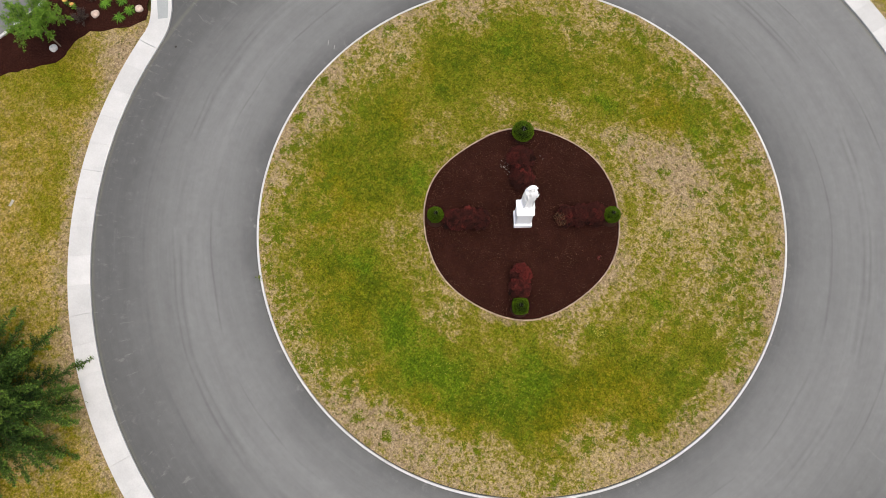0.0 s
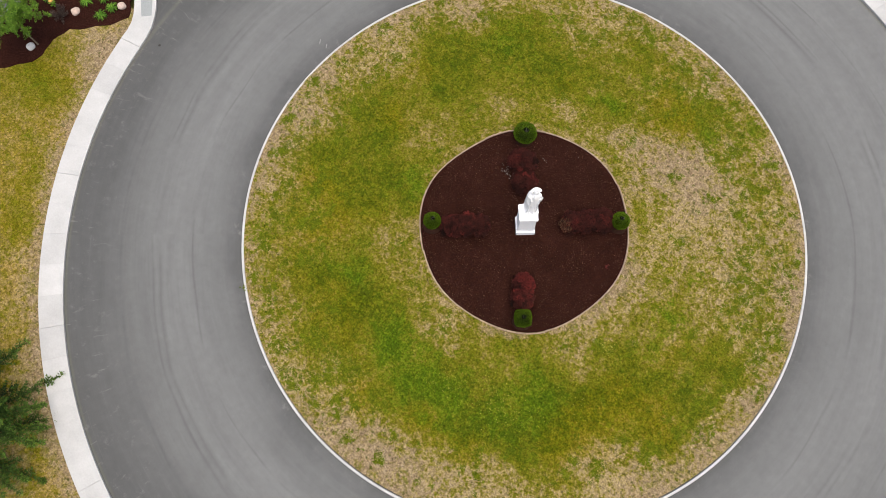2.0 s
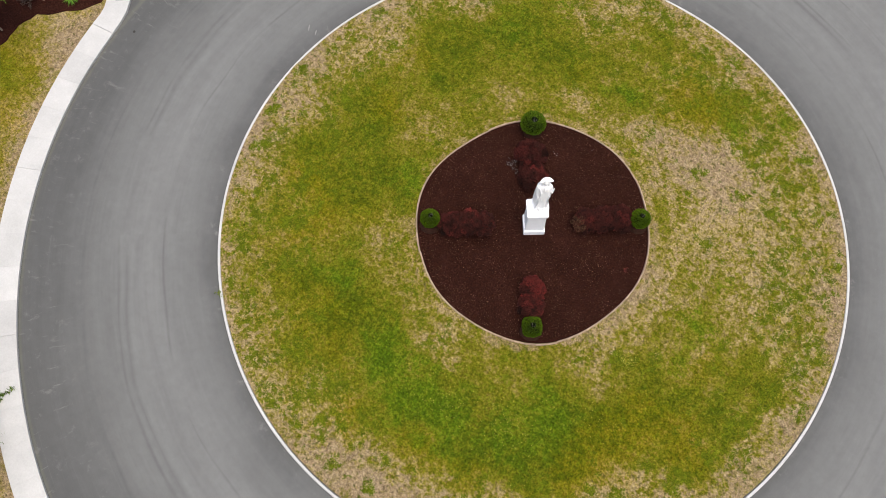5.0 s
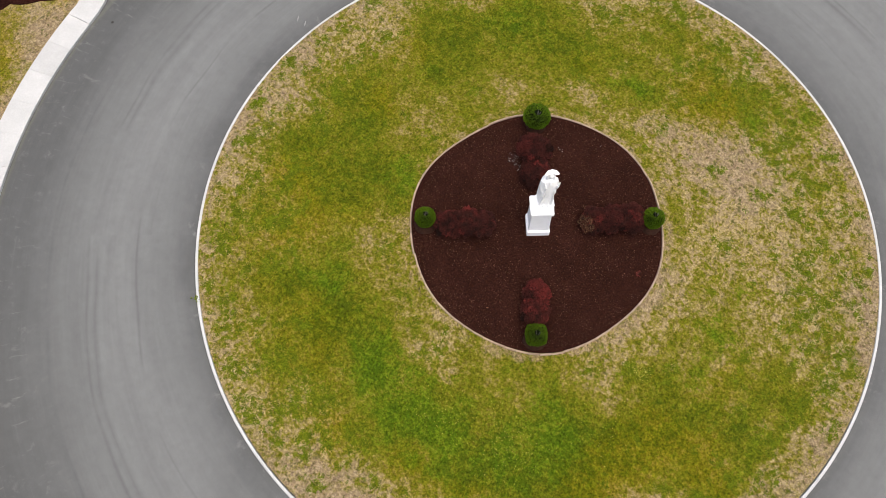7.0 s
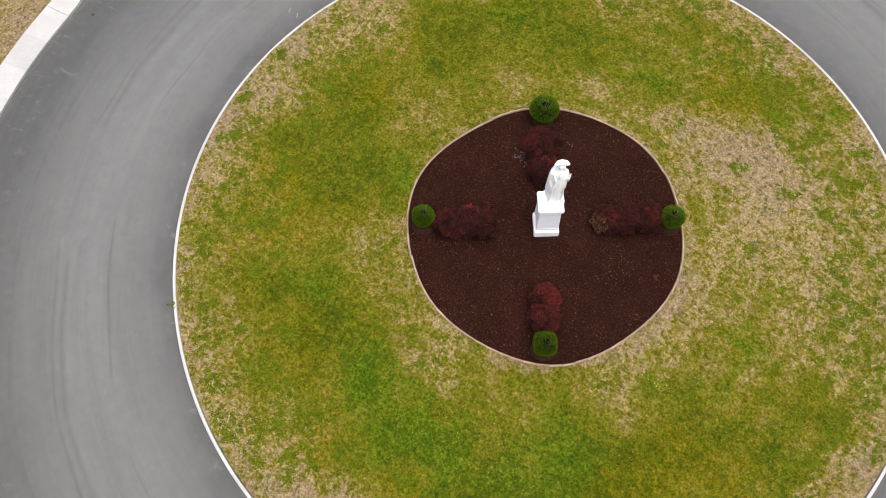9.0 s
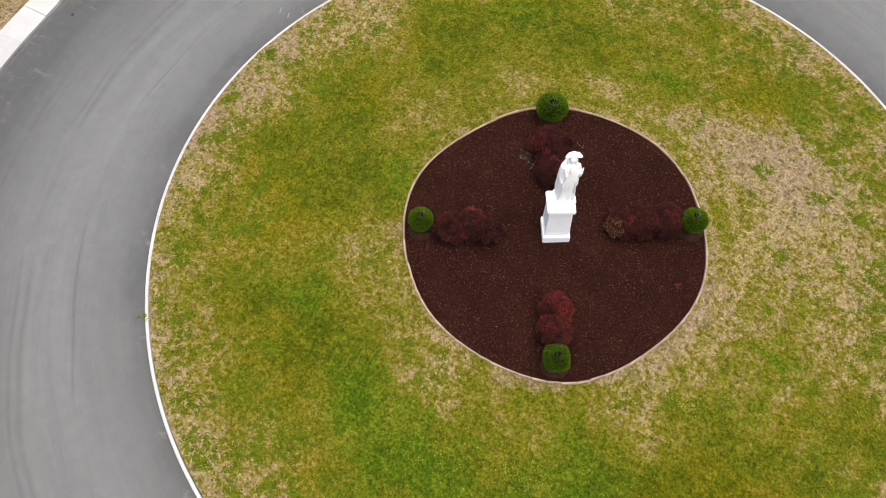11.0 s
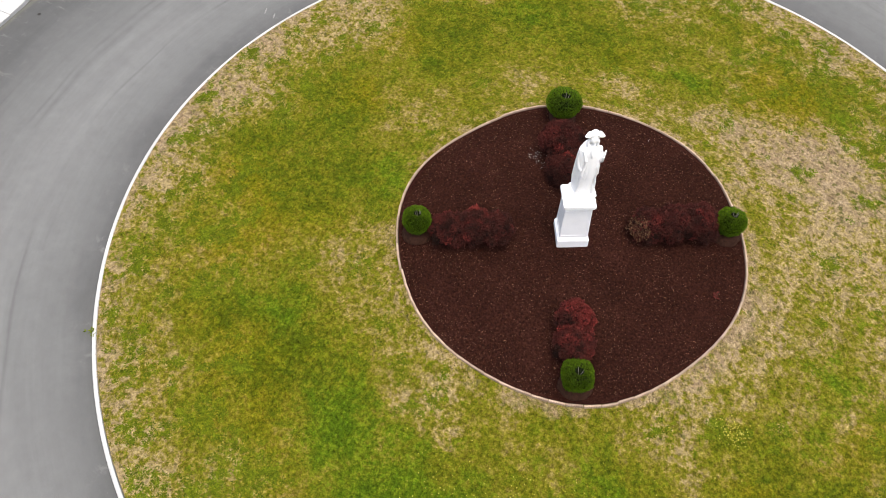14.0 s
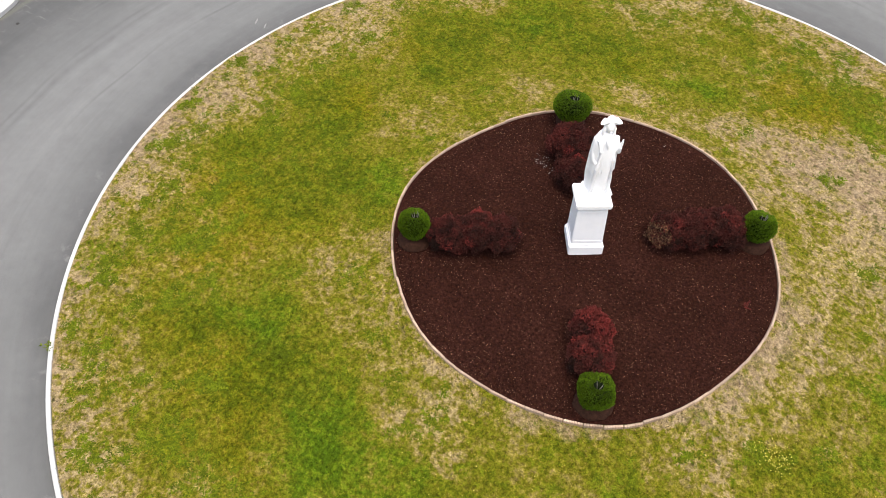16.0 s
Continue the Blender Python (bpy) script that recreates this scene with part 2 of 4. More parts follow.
PLUM = plant("plum_leaf", [(0.0, (0.03, 0.02, 0.018)), (0.6, (0.075, 0.052, 0.044)), (1.0, (0.14, 0.105, 0.085))])
WEED = plant("weed_leaf", [(0.0, (0.06, 0.088, 0.004)), (0.5, (0.115, 0.15, 0.006)), (1.0, (0.18, 0.22, 0.01))], 1.0)
YELLOW = plant("yellow_petal", [(0.0, (0.42, 0.38, 0.05)), (1.0, (0.62, 0.56, 0.12))])
BARK = plain("grey_bark", (0.08, 0.056, 0.04), (0.192, 0.152, 0.12), 18)
PALE_BARK = plain("weathered_stems", (0.16, 0.152, 0.136), (0.288, 0.272, 0.248), 18)
DARK_BARK = plain("dark_bark", (0.016, 0.0112, 0.008), (0.04, 0.028, 0.02), 18)
# near-black cores: the shade inside the foliage is in their colour
CORE = plain("painted_green_shade", (0.002, 0.004, 0.0006), (0.006, 0.01, 0.0012), 20)
RED_CORE = plain("painted_red_shade", (0.0064, 0.0028, 0.0024), (0.0176, 0.0072, 0.006), 20)
BOULDER_WHITE = plain("pale_boulder", (0.4, 0.4, 0.384), (0.544, 0.544, 0.528), 9)
BOULDER_PINK = plain("pink_boulder", (0.4, 0.304, 0.248), (0.56, 0.448, 0.376), 9)
MOUND = plain("brown_bark_mound", (0.02, 0.0085, 0.005), (0.045, 0.02, 0.012), 16, 0.9, 0.8)
TACTILE = plain("grey_tactile_pad", (0.24, 0.26, 0.256), (0.32, 0.344, 0.34), 30)
ORANGE = plain("orange_petal", (0.6, 0.28, 0.064), (0.68, 0.48, 0.16), 12)
CHALK = plain("white_chips", (0.48, 0.48, 0.464), (0.64, 0.64, 0.624), 30)
DIRT = plain("distant_grass", (0.08, 0.088, 0.016), (0.16, 0.136, 0.048), 0.2)


# ---- building helpers ----
def mesh_object(name, verts, faces, material, parent=None, label="", smooth=False):
    me = bpy.data.meshes.new(name)
    me.from_pydata([tuple(v) for v in verts], [], faces)
    me.materials.append(material)
    if smooth:
        me.polygons.foreach_set("use_smooth", [True] * len(me.polygons))
    me.update()
    ob = new(name, me)
    if parent:
        ob.parent = parent
    if label:
        ob["label"] = label
    return ob


def part(name, bm, material, parent=None, label="", smooth=False):
    me = bpy.data.meshes.new(name)
    bm.normal_update()
    bm.to_mesh(me)
    bm.free()
    me.materials.append(material)
    if smooth:
        me.polygons.foreach_set("use_smooth", [True] * len(me.polygons))
    ob = new(name, me)
    if parent:
        ob.parent = parent
    if label:
        ob["label"] = label
    return ob


def empty(name, m, label, category, group="", kind=""):
    ob = new(name)
    ob.matrix_basis = m
    ob.empty_display_size = 0.2
    return tagged(ob, label, category, group, kind)


def on_site(x, y, z=0.0, turn=0.0):
    """An upright pose over the plan's point (x, y, z)."""
    p = SITE @ Vector((x, y, z))
    return pose(p.x, p.y, p.z, 0, 0, turn)


def box(bm, cx, cy, z0, z1, hx, hy, bevel=0.0, taper=1.0):
    made = bmesh.ops.create_cube(bm, size=1.0)["verts"]
    for v in made:
        k = taper if v.co.z > 0 else 1.0
        v.co = Vector((cx + 2 * hx * k * v.co.x, cy + 2 * hy * k * v.co.y, z0 + (z1 - z0) * (v.co.z + 0.5)))
    if bevel:
        edges = {e for v in made for e in v.link_edges}
        bmesh.ops.bevel(bm, geom=list(edges), offset=bevel, segments=2, affect="EDGES", clamp_overlap=True)


def loft(bm, rings, cap=True):
    """Skin a list of rings, each a list of points of one length."""
    vs = [[bm.verts.new(p) for p in ring] for ring in rings]
    n = len(rings[0])
    for a, b in zip(vs, vs[1:]):
        for i in range(n):
            bm.faces.new((a[i], a[(i + 1) % n], b[(i + 1) % n], b[i]))
    if cap:
        bm.faces.new(vs[0][::-1])
        bm.faces.new(vs[-1])


def tube(bm, points, radii, sides=7):
    rings = []
    for i, p in enumerate(points):
        a, b = Vector(points[max(i - 1, 0)]), Vector(points[min(i + 1, len(points) - 1)])
        q = (b - a).to_track_quat("Z", "Y")
        rings.append([Vector(p) + q @ Vector((radii[i] * math.cos(k * math.tau / sides), radii[i] * math.sin(k * math.tau / sides), 0)) for k in range(sides)])
    loft(bm, rings)


def leaf(verts, faces, at, along, across, length, width):
    """One leaf: a folded diamond of two triangles."""
    k = len(verts)
    verts += [at, at + along * length * 0.5 + across * width * 0.5, at + along * length, at + along * length * 0.5 - across * width * 0.5]
    faces += [(k, k + 1, k + 2), (k, k + 2, k + 3)]


def any_way(rng, up=0.0):
    while True:
        v = Vector((rng.uniform(-1, 1), rng.uniform(-1, 1), rng.uniform(-1, 1)))
        if 0.05 < v.length < 1:
            v.normalize()
            v.z += up
            return v.normalized()


# ---- the plan ----
KERB_C, KERB_R = (0.0, -0.06), 12.9
WALK_C, WALK_R, WALK_W = (0.15, -0.36), 21.01, 1.09
BED_Z = 0.60


def kerb_r(a):
    return KERB_R + 0.02 * math.cos(a) + 0.03 * math.sin(a) + 0.015 * math.sin(5 * a)


def bed_r(a):
    return (4.68 + 0.04 * math.sin(2 * a) - 0.03 * math.cos(3 * a) + 0.03 * math.sin(3 * a) + 0.02 * math.cos(4 * a)
            - 0.02 * math.sin(4 * a) - 0.04 * math.cos(6 * a) - 0.02 * math.sin(6 * a))


def lawn_z(x, y):
    r = math.hypot(x, y)
    return 0.585 * math.exp(-max(r - 4.7, 0) / 1.95) - 0.012 + 0.02 * noise.noise(Vector((x * 0.7, y * 0.7, 0)))


def mulch_z(x, y):
    return BED_Z + 0.03 * (1 - (x * x + y * y) / 22) + 0.018 * noise.noise(Vector((x * 1.7, y * 1.7, 3)))


# ---- ground, road and lawns ----
def ring_sheet(name, material, radii, angles, height, centre=(0, 0), closed=True):
    n = len(angles)
    verts, faces = [], []
    for r in radii:
        for a in angles:
            rr = r(a) if callable(r) else r
            x, y = centre[0] + rr * math.cos(a), centre[1] + rr * math.sin(a)
            verts.append((x, y, height(x, y)))
    for i in range(len(radii) - 1):
        for j in range(n if closed else n - 1):
            k = (j + 1) % n
            faces.append((i * n + j, (i + 1) * n + j, (i + 1) * n + k, i * n + k))
    ob = mesh_object(name, verts, faces, material, smooth=True)
    ob.matrix_basis = SITE
    return ob


def turn_angles(n, a=0.0, b=math.tau):
    return [a + (b - a) * i / n for i in range(n)]


far = ring_sheet("ground", DIRT, [0.01, 30, 60, 120, 400, 1200, 3000], turn_angles(64), lambda x, y: -0.4 if math.hypot(x, y) < 70 else -0.4 - 0.1045 * y * (1 - 60 / math.hypot(x, y)))
tagged(far, "dry grassy ground that runs on to the horizon", "ground", kind="structure")
road = ring_sheet("road", ROAD, [12.2, 13, 14, 16, 18, 20, 21.2], turn_angles(128), lambda x, y: -0.13 + 0.01 * noise.noise(Vector((x * 0.3, y * 0.3, 7))))
tagged(road, "grey worn asphalt lane circling the grass island", "road", kind="structure")
apron_verts = [(-17.9, 10.0, -0.135), (-21, 46, -0.135), (21, 46, -0.135), (17.6, 10.2, -0.135), (14, 15, -0.135), (8, 19, -0.135), (0, 20.6, -0.135), (-8, 19, -0.135), (-14, 15, -0.135)]
apron = mesh_object("road_apron", apron_verts, [tuple(range(9))[::-1]], ROAD)
apron.matrix_basis = SITE
tagged(apron, "grey asphalt opening north of the circle", "road", kind="structure")

# patches of the island's grass: x, y, half width, strength
BARE = [(-11.6, 4.7, 0.9, 0.9), (-10.1, 6.3, 0.8, 0.6), (-9.0, 8.2, 0.8, 0.7), (-6.2, 10.4, 0.8, 0.5), (-2.3, 11.5, 1.1, 0.8), (7.0, 3.1, 1.3, 1.3),
        (4.8, 4.0, 0.8, 1.1), (8.6, 2.1, 1.2, 0.8), (5.3, 2.0, 0.4, 0.9), (4.9, -2.2, 1.1, 0.8), (-8.7, -8.3, 0.8, 0.9), (-7.4, -9.4, 0.9, 1.0),
        (-6.2, -10.1, 0.9, 1.2), (-4.9, -10.7, 0.9, 1.0), (-3.5, -10.7, 0.8, 0.7), (9.1, -8.3, 0.7, 0.9), (7.7, -9.3, 0.8, 0.9),
        (4.7, -10.5, 1.1, 1.0), (6.5, -10.0, 0.6, 0.7), (11.8, -3.0, 0.6, 0.7), (11.7, -4.6, 0.5, 0.6), (10.0, -7.0, 0.6, 0.7), (9.5, 7.5, 0.6, 0.6),
        (11.8, 2.7, 0.5, 0.4)]
STRAW_NORTH = [(-6.2, 9.4, 1.1, 0.8), (-9.8, 6.0, 0.8, 0.7), (-7.0, 8.1, 1.0, 0.7), (-2.4, 10.6, 0.8, 0.6), (-5.0, 4.5, 0.7, 0.7),
               (-0.9, 6.5, 0.9, 0.6), (-4.1, 5.1, 0.8, 0.6), (-11.0, 2.6, 0.9, 0.5), (-12.3, 2.6, 0.4, 0.8), (3.2, 10.1, 0.9, 0.6),
               (4.2, 11.1, 0.8, 0.6), (2.0, 6.2, 0.6, 0.7), (2.7, 5.3, 0.7, 0.8), (4.3, 7.1, 0.3, 0.9), (6.8, 7.2, 0.7, 0.7), (6.2, -0.2, 0.7, 0.7),
               (9.4, 1.2, 1.4, 0.6), (8.0, 0.1, 0.9, 0.7), (9.8, -0.8, 1.1, 0.6), (7.5, 1.5, 0.8, 0.5), (5.5, 5.4, 0.6, 0.4), (8.3, 7.8, 0.7, 0.6)]
STRAW_SOUTH = [(-6.1, -0.4, 0.9, 0.6), (-5.5, -2.6, 0.8, 0.6), (-3.7, -3.8, 0.8, 0.8), (-4.2, -4.8, 0.6, 0.7), (-12.3, -4.0, 0.4, 0.9),
               (-11.2, -5.1, 0.7, 0.8), (-9.9, -6.8, 0.8, 0.9), (-8.0, -7.0, 0.6, 0.4), (-2.8, -11.4, 1.1, 0.9), (-1.3, -12.0, 1.2, 0.8),
               (-4.5, -9.7, 1.0, 0.7), (-1.2, -10.7, 0.9, 0.6), (1.9, -4.9, 0.7, 0.7), (3.1, -4.1, 0.7, 0.8), (2.2, -5.8, 0.7, 0.8),
               (9.1, -2.4, 0.9, 0.7), (8.1, -4.3, 0.9, 0.6), (9.9, -5.4, 0.7, 0.7), (2.9, -10.5, 1.1, 0.8), (3.7, -11.7, 1.2, 0.8),
               (0.9, -12.1, 1.1, 0.5), (7.0, -1.3, 0.8, 0.6)]
LUSH_NORTH = [(-6.4, 4.7, 1.1, 0.9), (-6.7, 6.1, 0.8, 0.7), (-8.9, 3.7, 0.6, 0.8), (-3.3, 8.5, 1.2, 0.9), (-1.2, 9.5, 1.2, 0.9),
              (0.4, 10.1, 0.9, 0.8), (-7.2, 1.8, 0.9, 0.7), (-5.5, 1.9, 0.8, 0.6), (-3.3, 6.3, 0.7, 0.7), (1.4, 8.3, 0.9, 0.9), (3.1, 7.8, 0.8, 0.8),
              (4.5, 6.4, 0.6, 0.9), (5.1, 6.1, 0.5, 0.7), (6.4, 8.8, 0.6, 0.8), (7.7, 7.3, 0.6, 1.0), (9.1, 4.3, 0.5, 1.0), (11.2, 4.5, 0.5, 0.9),
              (8.8, 5.8, 0.7, 0.6), (9.6, 3.2, 0.4, 0.7), (11.2, 2.2, 0.6, 0.6), (12.5, -0.8, 0.3, 0.5), (-8.4, 2.8, 0.8, 0.4), (7.5, 5.2, 0.8, 0.6)]
LUSH_SOUTH = [(-9.3, -2.5, 0.8, 1.0), (-7.6, -1.8, 0.7, 0.7), (-7.1, -3.0, 0.8, 0.7), (-5.5, -5.0, 0.7, 0.8), (-6.3, -4.1, 0.8, 0.6),
              (-3.4, -7.5, 1.2, 0.8), (-2.0, -8.7, 1.1, 1.0), (-5.0, -6.4, 0.9, 0.7), (0.4, -7.5, 1.0, 0.8), (2.6, -7.5, 0.8, 1.0),
              (1.4, -8.3, 1.1, 0.8), (4.5, -6.5, 0.8, 0.9), (5.8, -6.7, 0.6, 0.7), (6.4, -3.6, 0.6, 0.8), (7.7, -2.3, 0.3, 1.0),
              (8.2, -6.2, 0.7, 0.9), (9.0, -6.8, 0.5, 0.9), (6.8, -8.0, 0.7, 1.0), (5.6, -9.7, 0.8, 1.1), (2.5, -5.1, 0.3, 1.0),
              (4.3, -9.1, 0.8, 0.8), (-8.2, -3.9, 1.0, 0.5), (-0.1, -9.2, 1.2, 0.7), (-11.6, 0.3, 0.6, 0.4)]
FRESH = [(-5.1, 2.1, 0.6, 1.2), (-7.7, -1.8, 0.7, 0.9), (-5.5, -5.0, 0.8, 1.1), (-3.7, -7.3, 1.1, 1.0), (-4.9, -6.4, 0.9, 0.8),
         (0.4, -7.5, 1.0, 1.0), (6.4, -3.7, 0.6, 1.0), (9.1, 4.3, 0.6, 1.0), (11.2, 4.5, 0.6, 0.9), (5.9, -5.1, 0.7, 0.7), (2.5, -5.1, 0.4, 0.9),
         (7.7, -2.3, 0.4, 0.8), (-0.3, 9.5, 1.1, 0.6), (1.9, 11.1, 0.7, 0.8), (4.5, 6.4, 0.5, 0.8), (-9.4, 1.6, 0.8, 0.4), (-11.6, 0.3, 0.7, 0.7),
         (-1.4, -7.9, 0.9, 0.8), (-6.3, -5.5, 0.7, 0.6), (-8.3, 7.2, 0.3, 1.0)]
GOLD = [(-4.7, 7.9, 0.7, 0.9), (-5.8, 5.8, 0.7, 1.0), (-8.9, 2.5, 1.0, 0.9), (-7.8, 0.7, 1.1, 0.8), (-9.7, 0.4, 0.8, 0.7), (-10.5, -0.7, 0.8, 0.6),
        (7.2, 5.3, 1.0, 1.0), (2.8, 7.5, 0.7, 0.6), (-8.2, -4.0, 1.1, 0.9), (-10.0, -2.8, 0.8, 0.7), (-7.1, -7.7, 0.9, 0.8), (-4.4, -8.2, 0.9, 0.8),
        (-2.4, -9.5, 0.8, 0.7), (3.9, -7.8, 1.1, 1.1), (5.3, -8.4, 0.8, 1.0), (2.1, -8.9, 1.1, 0.9), (6.5, -5.6, 0.9, 0.7), (1.1, -9.8, 0.9, 0.8),
        (7.2, 7.2, 0.8, 0.7), (2.6, -8.0, 0.8, 0.5)]
CELL, HALF = 0.1, 13.4


def island_maps():
    """How dry, fresh, golden and bare the island's grass is, on a grid of cells."""
    n = int(2 * HALF / CELL) + 1
    axis = np.linspace(-HALF, HALF, n)
    wx, wy, slow = np.zeros((n, n)), np.zeros((n, n)), np.zeros((n, n))
    for j, y in enumerate(axis):
        for i, x in enumerate(axis):
            wx[j, i] = x + sum(a * noise.noise(Vector((x * f, y * f, 11 + f))) for f, a in ((0.5, 0.7), (1.1, 0.5), (2.3, 0.36), (4.7, 0.2)))
            wy[j, i] = y + sum(a * noise.noise(Vector((x * f, y * f, 23 + f))) for f, a in ((0.5, 0.7), (1.1, 0.5), (2.3, 0.36), (4.7, 0.2)))
            slow[j, i] = noise.noise(Vector((x * 0.9, y * 0.9, 5)))

    def spread(*lists):
        total = np.zeros((n, n))
        for px, py, h, w in (p for one in lists for p in one):
            total += w * np.exp(-((wx - px) ** 2 + (wy - py) ** 2) / (1.35 * h * h))
        return total

    x, y = np.meshgrid(axis, axis)
    r = np.hypot(wx, wy) * 0.5 + np.hypot(x, y) * 0.5
    bare, straw, lush = spread(BARE), spread(STRAW_NORTH, STRAW_SOUTH), spread(LUSH_NORTH, LUSH_SOUTH)
    rim, inner = np.exp(-np.maximum(KERB_R - r, 0) / (0.85 + 0.4 * np.clip((y - x) / 12, 0, 1))), np.exp(-((r - 4.8) / 0.3) ** 2)
    east = np.clip((x - 4.5) / 3, 0, 1) * np.clip((5.5 - abs(y - 0.3)) / 2, 0, 1)
    dry = 0.36 + 0.29 * straw + 0.3 * bare - 0.3 * np.tanh(1.2 * lush) + 0.4 * rim + 0.22 * inner + 0.13 * east + 0.05 * np.clip(x / 4, 0, 1) + 0.1 * slow + 0.08 * np.cos(5.4 * np.hypot(x, y)) * np.clip(x / 6, 0, 1)
    bare = 0.62 * bare + 0.6 * rim + 0.75 * inner * (0.45 + 0.55 * np.clip((x - y) / 5, 0, 1)) + 0.2 * east - 0.3 * lush
    return {"dry": dry, "fresh": spread(FRESH), "gold": spread(GOLD) - 0.3 * spread(FRESH), "bare": bare}


MAPS = island_maps()


def ground_state(x, y):
    """The four values at a place of the island or of the verge."""
    if math.hypot(x, y) < 14:
        i, j = int((x + HALF) / CELL + 0.5), int((y + HALF) / CELL + 0.5)
        return [float(MAPS[k][j, i]) for k in ("dry", "fresh", "gold", "bare")]
    d = math.hypot(x - WALK_C[0], y - WALK_C[1]) - WALK_R - WALK_W
    strip = math.exp(-(max(d, 0) / (0.75 + 0.35 * noise.noise(Vector((x * 0.5, y * 0.5, 17))))) ** 2)
    lush = math.exp(-((x + 24.2) / 2.6) ** 2 - ((y - 7.6) / 1.1) ** 2) + 0.6 * math.exp(-((x + 23.3) / 0.9) ** 2 - ((y - 4.6) / 1.3) ** 2)
    corner = math.exp(-((x + 20.6) / 1.1) ** 2 - ((y - 9.4) / 1.4) ** 2)
    under = math.exp(-((x + 22.0) / 1.5) ** 2 - ((y + 9.5) / 4.5) ** 2)
    slow = noise.noise(Vector((x * 0.5, y * 0.5, 5)))
    dry = 0.57 + 0.18 * strip - 0.22 * lush + 0.28 * corner + 0.26 * slow
    return [dry, 0.15 * lush, 0.7 - 0.4 * strip - 0.3 * lush - 0.4 * corner, 0.75 * strip + 0.7 * corner + 0.55 * under]


def with_state(ob, states):
    for k, name in enumerate(("dry", "fresh", "gold", "bare")):
        layer = ob.data.attributes.new(name, "FLOAT", "POINT")
        layer.data.foreach_set("value", [v[k] for v in states])


lawn_radii = [lambda a: bed_r(a) + 0.015] + [5.0 + 0.2 * i for i in range(38)] + [lambda a: kerb_r(a) - 0.12]
lawn = ring_sheet("lawn", LAWN, lawn_radii, turn_angles(240), lawn_z)
with_state(lawn, [ground_state(v.co.x, v.co.y) for v in lawn.data.vertices])
tagged(lawn, "patchy lawn of green and straw-dry grass mounding to the bed", "lawn", kind="structure")


def verge_z(x, y):
    return -0.015 + 0.02 * noise.noise(Vector((x * 0.5, y * 0.5, 2)))


verge = ring_sheet("verge_lawn", VERGE, [WALK_R + WALK_W - 0.02] + [WALK_R + WALK_W + 0.3 * i for i in range(1, 24)] + [32, 40, 50, 62],
                   [radians(148 + (402 - 148) * i / 270) for i in range(271)], verge_z, WALK_C, closed=False)
with_state(verge, [ground_state(v.co.x, v.co.y) for v in verge.data.vertices])
tagged(verge, "yellowed roadside lawn beyond the sidewalk", "lawn", kind="structure")
bed = ring_sheet("mulch_bed", MULCH, [0.02] + [0.15 * i for i in range(1, 31)] + [lambda a: bed_r(a) - 0.03], turn_angles(160), mulch_z)
tagged(bed, "round bed of dark red-brown shredded bark mulch", "mulch bed", kind="structure")


# ---- statue on its pedestal ----
def pedestal(m):
    top = empty("pedestal", m, "white painted square pedestal with recessed panels in the mulch bed", "pedestal")
    bm = bmesh.new()
    box(bm, 0, 0, -0.12, 0.26, 0.42, 0.4, 0.02)
    box(bm, 0, 0, 0.26, 0.32, 0.395, 0.375, 0.02)
    part("base", bm, WHITE, top)
    bm = bmesh.new()
    box(bm, 0, 0, 0.32, 1.42, 0.37, 0.345, 0.008, 0.93)
    part("shaft", bm, WHITE, top)
    for k in range(4):
        bm = bmesh.new()
        d, w = (0.37, 0.345) if k % 2 else (0.345, 0.37)
        for cx, z0, z1, hx in ((0, 0.36, 0.43, w - 0.012), (0, 1.31, 1.38, w - 0.012), (-w + 0.05, 0.43, 1.31, 0.038), (w - 0.05, 0.43, 1.31, 0.038)):
            box(bm, cx, -d, z0, z1, hx, 0.008, 0.003)
        for v in bm.verts:
            lean = 1 - 0.07 * (v.co.z - 0.32) / 1.1
            v.co.x, v.co.y = v.co.x * lean, v.co.y * lean
        bmesh.ops.rotate(bm, verts=bm.verts, matrix=Matrix.Rotation(k * math.pi / 2, 3, "Z"))
        part("panel_frame", bm, WHITE, top)
    bm = bmesh.new()
    box(bm, 0, 0, 1.42, 1.48, 0.36, 0.34, 0.02)
    box(bm, 0, 0, 1.48, 1.63, 0.415, 0.4, 0.03)
    part("cap", bm, WHITE, top)
    return top


def ellipse(cx, cy, z, rx, ry, n=28, folds=0.0, phase=0.0, tip=0.0):
    pts = []
    for i in range(n):
        a = math.tau * i / n
        k = 1 + folds * 2.2 * noise.noise(Vector((3.2 * math.cos(a), 3.2 * math.sin(a), phase))) + 0.6 * folds * math.sin(9 * a + 2 * phase)
        pts.append(Vector((cx + rx * k * math.cos(a), cy + ry * k * math.sin(a), z + tip * math.cos(a))))
    return pts


